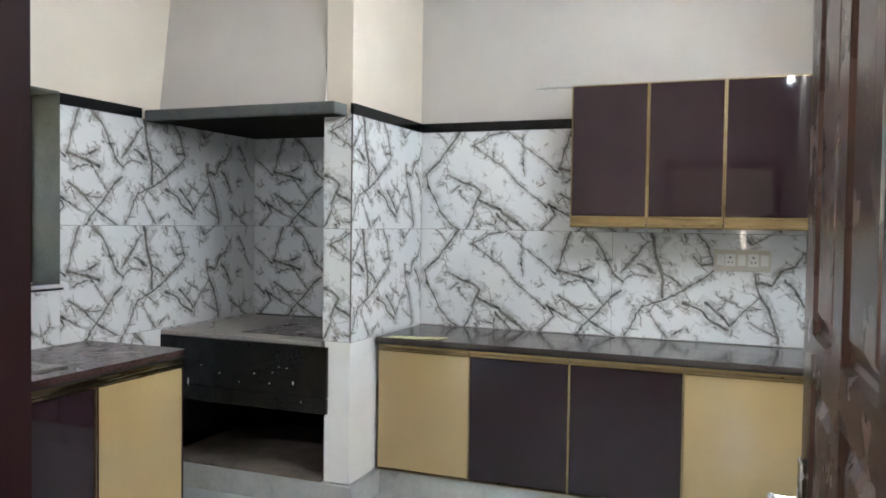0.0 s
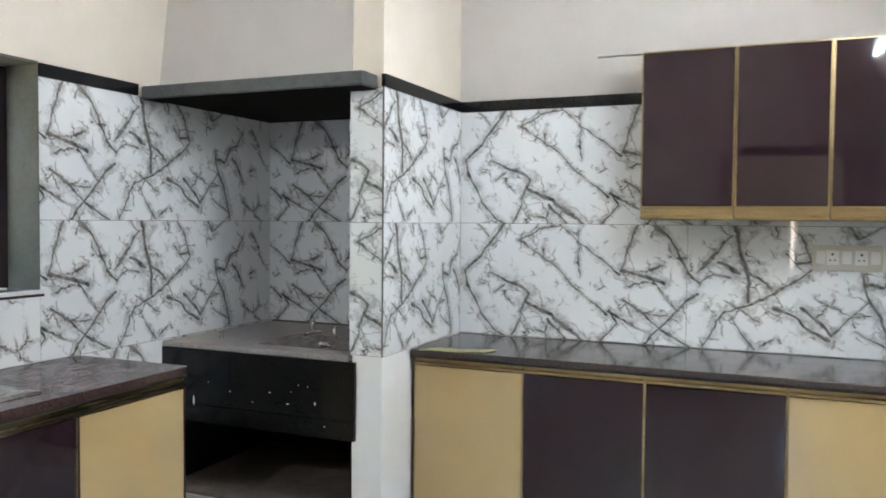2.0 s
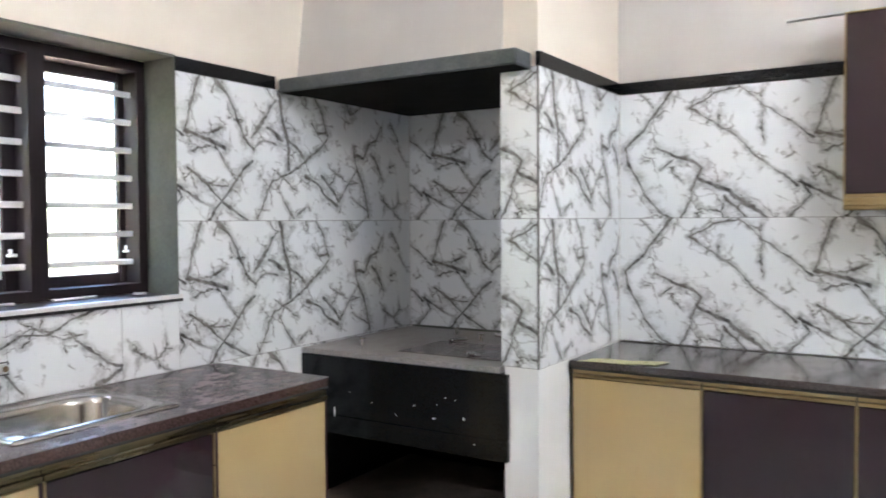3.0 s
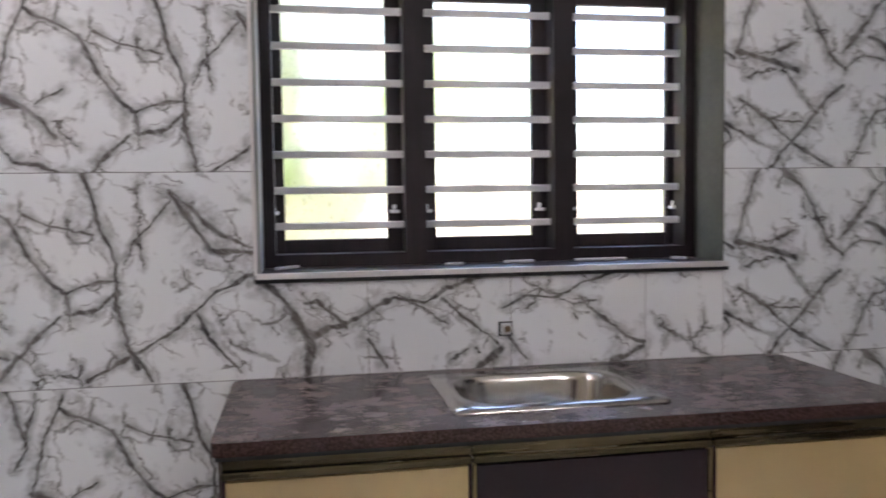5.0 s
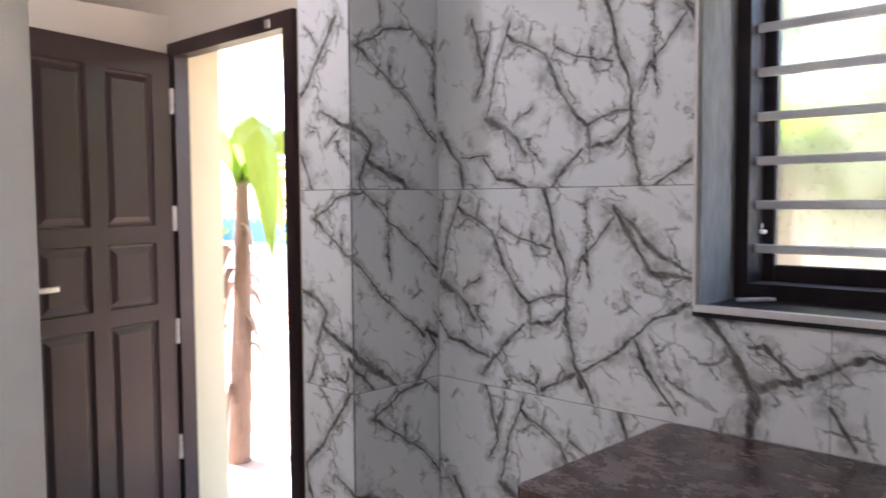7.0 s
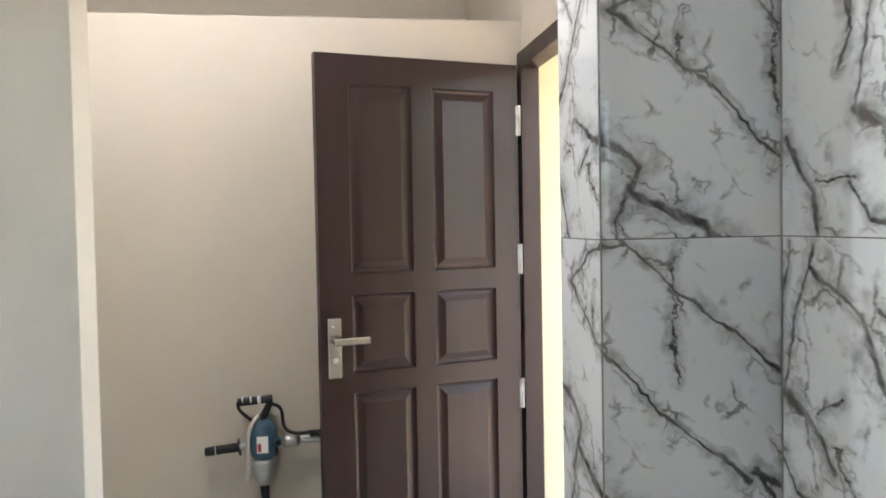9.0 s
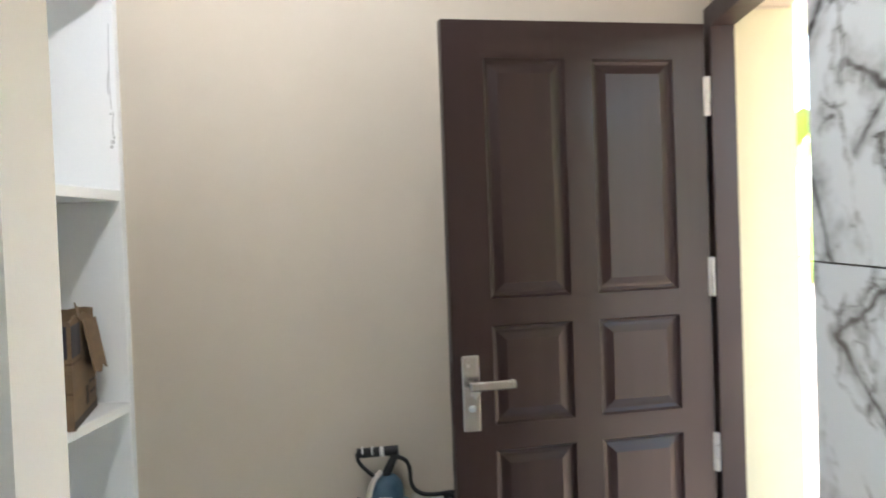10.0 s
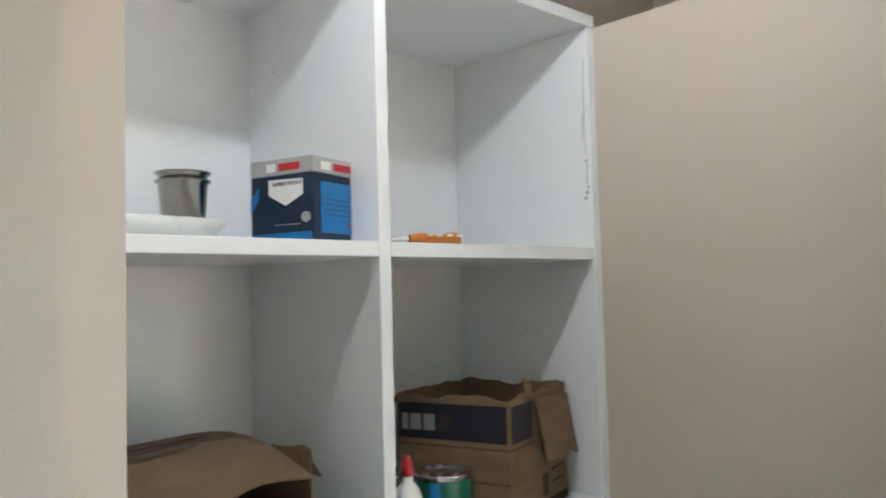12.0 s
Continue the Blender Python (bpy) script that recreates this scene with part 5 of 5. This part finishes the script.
part("gear_head", lathe(bmesh.new(), (-1.604, WY + 0.060, 0.622), [(0.0005, 0), (0.024, 0.0), (0.034, 0.028), (0.043, 0.050), (0.043, 0.080), (0.036, 0.0925), (0.0005, 0.0926)], 18), ALU, d, "cement-stained metal gear head", smooth=True)
lab = part("label_plate", cube(-1.622, -1.583, WY + 0.1068, WY + 0.1090, 0.744, 0.802), PLASTIC, d, "white label plate with a red mark")
part("mark", cube(-1.598, -1.586, WY + 0.1092, WY + 0.1098, 0.748, 0.778), RED, lab)
part("brush_cap", tube(bmesh.new(), (-1.654, WY + 0.070, 0.779), (-1.656, WY + 0.112, 0.779), 0.014, 0.013, 14), TOOLBLUE, d)
part("cap_slot", tube(bmesh.new(), (-1.656, WY + 0.1122, 0.779), (-1.656, WY + 0.1135, 0.779), 0.009, 0.009, 12), DARK, d)
h = part("side_handle", tube(bmesh.new(), (-1.556, WY + 0.060, 0.762), (-1.517, WY + 0.058, 0.757), 0.010, 0.010, 12), ALU, d)
part("flange", tube(bmesh.new(), (-1.521, WY + 0.058, 0.7575), (-1.517, WY + 0.058, 0.7570), 0.030, 0.030, 18), DARK, h)
part("grip", lathe(bmesh.new(), (0, 0, 0), [(0.0005, 0.0), (0.014, 0.0), (0.0165, 0.010), (0.0150, 0.050), (0.0165, 0.080), (0.0150, 0.116), (0.0005, 0.118)], 14,
     pose(-1.5168, WY + 0.058, 0.757, 0, 0, 0) @ Vector((0.118, -0.004, -0.012)).to_track_quat("Z", "Y").to_matrix().to_4x4()), DARK, h, "black rubber grip", smooth=True)
part("paint_ring", tube(bmesh.new(), (-1.440, WY + 0.0555, 0.7490), (-1.437, WY + 0.0553, 0.7487), 0.0170, 0.0170, 14), PLASTIC, h)
h = part("side_handle", tube(bmesh.new(), (-1.672, WY + 0.060, 0.774), (-1.815, WY + 0.056, 0.770), 0.014, 0.013, 12), ALU, d)
part("collar", lathe(bmesh.new(), (0, 0, 0), [(0.0005, 0.0), (0.022, 0.0), (0.026, 0.012), (0.020, 0.030), (0.025, 0.044), (0.016, 0.058), (0.0005, 0.0582)], 14,
     pose(-1.672, WY + 0.060, 0.772) @ Vector((-1, 0, -0.02)).to_track_quat("Z", "Y").to_matrix().to_4x4()), ALU, h, smooth=True)
part("grip", tube(bmesh.new(), (-1.765, WY + 0.058, 0.790), (-1.830, WY + 0.056, 0.795), 0.012, 0.012, 12), DARK, h, "black rubber grip")
part("top_grip", tube(bmesh.new(), (-1.517, WY + 0.05, 0.914), (-1.637, WY + 0.05, 0.922), 0.0145, 0.0145, 12), DARK, d, "black top grip with paint splashes")
for x, w in ((-1.585, 0.012), (-1.560, 0.005), (-1.532, 0.004)):
    part("paint_splash", tube(bmesh.new(), (x, WY + 0.0502, 0.9186), (x - w, WY + 0.0502, 0.9190), 0.0149, 0.0149, 10), PLASTIC, d)
cable("grip_arm", [(-1.517, WY + 0.05, 0.914), (-1.516, WY + 0.05, 0.892), (-1.535, WY + 0.052, 0.872), (-1.560, WY + 0.058, 0.852), (-1.575, WY + 0.060, 0.842)], 0.006, DARK, d)
part("grip_arm", tube(bmesh.new(), (-1.630, WY + 0.05, 0.912), (-1.598, WY + 0.06, 0.850), 0.012, 0.014, 10), DARK, d)
cable("strap", [(-1.590, WY + 0.075, 0.868), (-1.570, WY + 0.085, 0.850), (-1.555, WY + 0.090, 0.815), (-1.548, WY + 0.085, 0.760), (-1.552, WY + 0.080, 0.700), (-1.545, WY + 0.075, 0.640)], 0.008, IVORY, d, "stained whitish strap")
cable("power_cord", [(-1.632, WY + 0.06, 0.905), (-1.660, WY + 0.06, 0.900), (-1.672, WY + 0.07, 0.870), (-1.672, WY + 0.08, 0.830), (-1.695, WY + 0.085, 0.805), (-1.735, WY + 0.085, 0.800), (-1.775, WY + 0.085, 0.806), (-1.800, WY + 0.08, 0.790), (-1.815, WY + 0.075, 0.775)], 0.0065, DARK, d, "black power cord")
cable("loose_cord", [(-1.66, WY + 0.03, 0.30), (-1.72, WY + 0.04, 0.42), (-1.80, WY + 0.06, 0.45),
                     (-1.93, WY + 0.09, 0.42), (-2.02, WY + 0.11, 0.30), (-2.03, WY + 0.10, 0.03), (-1.90, WY + 0.12, 0.008)], 0.0055, GREY, d, "grey loose cord")
part("shaft", tube(bmesh.new(), (-1.603, WY + 0.062, 0.616), (-1.640, WY + 0.16, 0.06), 0.008, 0.008, 10), ALU, d)
part("chuck", tube(bmesh.new(), (-1.603, WY + 0.062, 0.614), (-1.607, WY + 0.072, 0.56), 0.016, 0.014, 12), DARK, d)
for k in range(3):
    a = 2 * math.pi * k / 3
    bm = box(bmesh.new(), 0.006, 0.045, -0.002, 0.002, 0, 0.085, m=pose(-1.640, WY + 0.16, 0.022, 0, 18, math.degrees(a)))
    part("paddle", bm, ALU, d)
b = thing("bucket", (-1.48, 0.03, 0.0), "stained white plastic bucket beside the mixing drill", "bucket")
part("pail", lathe(bmesh.new(), (-1.475, 0.01, 0.0), [(0.0005, 0.004), (0.105, 0.0), (0.110, 0.006), (0.130, 0.275), (0.138, 0.278), (0.138, 0.292), (0.128, 0.292), (0.108, 0.010), (0.0005, 0.010)], 30), PLASTIC, b, smooth=True)

# ---- outdoors, seen through the back door and the window ----
gb = bmesh.new()
sheet(gb, lambda u, v: Vector((-400 + 800 * u, -400 + 800 * v, -0.16)), 4, 4)
tagged(finish("ground", gb, SOIL), label="dry reddish soil yard round the house", kind="structure")
structure("door_step", [(-3.45, -2.80, -0.55, 1.1, -0.30, -0.005), (-2.80, -2.58, -0.165, 0.765, -0.10, 0.004)], FLOOR, "pale grey tiled step outside the back door")
structure("sunshade", [(-3.75, -2.805, -1.4, 1.6, 2.34, 2.44)], WHITE_WALL, "white concrete sunshade over the back door")
structure("yard_wall", [(-9.2, -9.0, -14, 16, -0.16, 1.15)], WHITE_WALL, "white boundary wall of the yard")


def banana(x, y, h, seed, lean, spread):
    r = random.Random(seed)
    t = thing("banana_plant", (x, y, -0.16), "banana plant with ragged brown stem and broad green leaves", "plant", "banana plants")
    bm = bmesh.new()
    n = 9
    pts = [Vector((x + lean * (i / n) ** 2, y + 0.05 * math.sin(3 * i / n), -0.16 + h * i / n)) for i in range(n + 1)]
    for i in range(n):
        tube(bm, pts[i], pts[i + 1], 0.085 * (1 - 0.055 * i) * r.uniform(0.9, 1.08), 0.08 * (1 - 0.055 * (i + 1)), 12)
    part("stem", bm, STEM, t)
    for k in range(22):
        a = r.uniform(0, 6.28)
        z = r.uniform(0.35, h * 0.85)
        bm = sheet(bmesh.new(), lambda u, v: Vector((x + lean * (z / h) ** 2 + math.cos(a) * (0.07 + 0.14 * u) + 0.12 * (v - 0.5) * (1 - 0.85 * u), y + math.sin(a) * (0.07 + 0.14 * u) + 0.10 * (v - 0.5) * (1 - 0.85 * u), -0.16 + z - (0.25 + 0.02 * (k % 9)) * u * u + 0.02 * math.sin(20 * v))), 6, 3)
        part("dry_leaf", bm, DRY, t)
    top = pts[-1]
    for k in range(spread):
        a = 2 * math.pi * k / spread + r.uniform(-0.3, 0.3)
        L, W2, rise = r.uniform(0.6, 0.95), r.uniform(0.09, 0.14), r.uniform(0.7, 1.2)
        ca, sa = math.cos(a), math.sin(a)

        def leaf(u, v):
            s = (v - 0.5) * 2
            wd = W2 * math.sin(math.pi * min(1.0, 0.10 + 0.90 * u)) ** 0.7 * (1 - 0.10 * abs(math.sin(23 * u + 2 * s)))
            d = L * u
            z = rise * u * 1.6 - 1.5 * rise * u * u * 1.25
            return Vector((top.x + ca * d - sa * s * wd, top.y + sa * d + ca * s * wd, top.z + z - 0.10 * abs(s) * (0.3 + u) + 0.02 * math.sin(31 * u)))

        part("leaf", sheet(bmesh.new(), leaf, 18, 4), BANANA, t, smooth=True)
    return t


banana(-3.50, -1.20, 1.75, 3, -0.06, 7)
banana(-5.6, -2.2, 2.1, 5, 0.15, 7)
banana(-5.1, -0.2, 2.3, 9, -0.1, 6)
banana(-4.9, 1.6, 1.9, 12, 0.05, 6)
banana(-5.4, 3.4, 2.2, 14, 0.05, 6)


def shrub(x, y, h, r0, seed, count=900, leafage=HEDGE):
    r = random.Random(seed)
    t = thing("shrub", (x, y, -0.16), "loose green shrub at the far side of the yard", "shrub", "shrubs along the yard")
    bm = bmesh.new()
    for k in range(6):
        a = r.uniform(0, 6.28)
        tube(bm, (x, y, -0.16), (x + 0.6 * r0 * math.cos(a), y + 0.6 * r0 * math.sin(a), h * r.uniform(0.5, 0.9)), 0.03, 0.012, 7)
    part("trunk", bm, STEM, t)
    vs, fs = [], []
    for k in range(count):
        d = Vector((r.gauss(0, 1), r.gauss(0, 1), r.gauss(0, 1))).normalized() * r.uniform(0.35, 1.0) ** 0.5
        k2 = 1 + 0.35 * noise.noise(d * 2 + Vector((seed, 0, 0)))
        p = Vector((x + d.x * r0 * k2, y + d.y * r0 * k2, h * 0.62 + d.z * h * 0.42 * k2))
        u = Vector((r.gauss(0, 1), r.gauss(0, 1), r.gauss(0, 0.6))).normalized() * r.uniform(0.05, 0.10)
        w2 = u.cross(Vector((r.gauss(0, 1), r.gauss(0, 1), 1))).normalized() * r.uniform(0.025, 0.05)
        i = len(vs)
        vs += [p - u, p + w2, p + u, p - w2]
        fs.append((i, i + 1, i + 2, i + 3))
    me = bpy.data.meshes.new("crown")
    me.from_pydata(vs, [], fs)
    me.materials.append(leafage)
    ob = new("crown", me)
    ob.parent = t
    ob.matrix_parent_inverse = t.matrix_world.inverted()


for i, (x, y) in enumerate(((-8.2, -10.9), (-8.0, -5.6), (-8.3, -3.0), (-8.1, -0.6), (-8.2, 1.8), (-8.0, 4.2), (-8.2, 6.4))):
    shrub(x, y, 2.0 + 0.5 * ((i * 7) % 3), 1.1, 20 + i)
for i, (x, y, h) in enumerate(((-5.7, 0.4, 3.6), (-6.0, 1.5, 4.0), (-6.2, 2.5, 4.0))):
    shrub(x, y, h, 1.05, 40 + i, 3600, PALE_LEAF)
c = thing("tarpaulin", (-8.99, -9.5, 1.15), "blue tarpaulin hung over the white boundary wall", "tarpaulin")
bm = sheet(bmesh.new(), lambda u, v: Vector((-9.0 + 0.03 + 0.05 * v + 0.03 * noise.noise((3 * v, 14 * u, 1)), -12 + 4.6 * u, 1.165 - 0.42 * v)), 40, 5)
part("sheet", bm, TARP, c, smooth=True)


# ---- tiles, laid last ----
def tile_piece(parent, normal, at, rects, u_of, v_of, material):
    """One wall tile made of the rectangles (a0, a1, z0, z1) left of it round an opening; its print runs in metres."""
    bm = bmesh.new()
    uv = bm.loops.layers.uv.new("UVMap")
    for a0, a1, z0, z1 in rects:
        lo, hi = at - 0.0019, at
        if normal == "x+": b = (lo, hi, a0, a1, z0, z1)
        elif normal == "x-": b = (at, at + 0.0019, a0, a1, z0, z1)
        elif normal == "y-": b = (a0, a1, at, at + 0.0019, z0, z1)
        else: b = (a0, a1, lo, hi, z0, z1)
        box(bm, *b)
    for f in bm.faces:
        for l in f.loops:
            co = l.vert.co
            l[uv].uv = (u_of(co.y if normal[0] == "x" else co.x), v_of(co.z))
    ob = finish("tile", bm, material)
    ob.parent = parent
    return ob


def tile_wall(parent, normal, at, a0, a1, rows, origin, hole=None, flip=False, shift=0.0, material=MARBLE, width=1.2):
    g = 0.0011
    bed = bmesh.new()
    k = math.floor((a0 - origin) / width + 1e-6)
    while origin + width * k < a1 - 1e-6:
        s = origin + width * k
        l, r = max(a0, s), min(a1, s + width)
        k += 1
        if r - l < 0.004:
            continue
        for z0, z1, zo, slip in rows:
            rect = (l + g, r - g, z0 + g, z1 - g)
            rects = [rect]
            if hole:
                h0, h1, hz0, hz1 = hole
                x0, x1, q0, q1 = rect
                if x0 < h1 and x1 > h0 and q0 < hz1 and q1 > hz0:
                    rects = [(x0, min(x1, h0), q0, q1), (max(x0, h1), x1, q0, q1), (max(x0, h0), min(x1, h1), q0, min(q1, hz0)), (max(x0, h0), min(x1, h1), max(q0, hz1), q1)]
                    rects = [c for c in rects if c[1] - c[0] > 0.003 and c[3] - c[2] > 0.003]
            for c0, c1, e0, e1 in rects:
                lo, hi = (at - TH + 0.0005, at - 0.002) if normal[1] == "+" else (at + 0.002, at + TH - 0.0005)
                u0, u1, z_lo, z_hi = max(a0, c0 - 2 * g), min(a1, c1 + 2 * g), e0 - 2 * g, e1 + 2 * g
                box(bed, *((lo, hi, u0, u1) if normal[0] == "x" else (u0, u1, lo, hi)), z_lo, z_hi)
            if rects:
                tile_piece(parent, normal, at, rects, (lambda c: shift - slip + (origin + 1.2 - c if flip else c - origin)), (lambda z: z - zo), material)
    joint = finish("joint", bed, GROUT)
    joint.parent = parent


R2 = ((0.9, 1.5, 0.9, 0), (1.5, TOP, 1.5, 0))
R4 = ((0.004, 0.3, -0.3, 0.3), (0.3, 0.9, 0.3, 0.3)) + R2
RW = ((0.3, 0.9, 0.3, 0.25), (0.9, 1.5, 0.9, 0), (1.5, TOP, 1.4, 0.2))
RS = ((0.004, 0.3, -0.3, 0.3),) + RW
tile_wall(wall_north, "y-", YN, PX + 0.001, XE - 0.001, R2, PX)
tile_wall(wall_north, "y-", YN, XW + 0.001, PXW - 0.001, R2, XW, shift=0.723)
tile_wall(wall_west, "x+", XW, YT + 0.001, YT + 1.2, RW, YT, hole=(WY0, WY1, WZ0, 2.3), shift=0.095, material=MARBLE_WEST)
tile_wall(wall_west, "x+", XW, YT + 1.2, WY1, RW[:2], YT + 1.2, hole=(WY0, WY1, WZ0, 2.3), shift=1.295, material=MARBLE_WEST, width=0.435)
tile_wall(wall_west, "x+", XW, WY1, YN, R4[1:], WY1, shift=0.838)
tile_wall(wall_east, "x-", XE, 4.715, YN - 0.001, R2[:1], 4.715)
pier_obj = bpy.data.objects["pier_upper"]
tile_wall(pier_obj, "x+", PX, PY, YN - 0.001, R2, PY - 0.1, shift=1.2)
tile_wall(pier_obj, "y-", PY, PXW, PX - TH, R2, PXW - 0.4, shift=-0.1)
tile_wall(pier_obj, "x-", PXW, PY + TH, YN - 0.001, R2, PY)
tile_wall(wall_stub, "y+", YT, XW + 0.001, SX, RS, XW, shift=-0.325, flip=True)
tile_wall(wall_stub, "x+", SX, SY, YT - TH, RS, SY, shift=0.275)

# floor tiles, 0.6 m square with narrow joints
bm = box(bmesh.new(), 0.001, 0.599, 0.001, 0.599, -0.0115, 0.0)
me = bpy.data.meshes.new("floor_tile")
bm.to_mesh(me)
bm.free()
me.materials.append(FLOOR)
for i in range(10):
    for j in range(13):
        ob = new("floor_tile", me)
        ob.location = (-2.69 + 0.6 * i, -2.2 + 0.6 * j, 0)
        ob.parent = floor
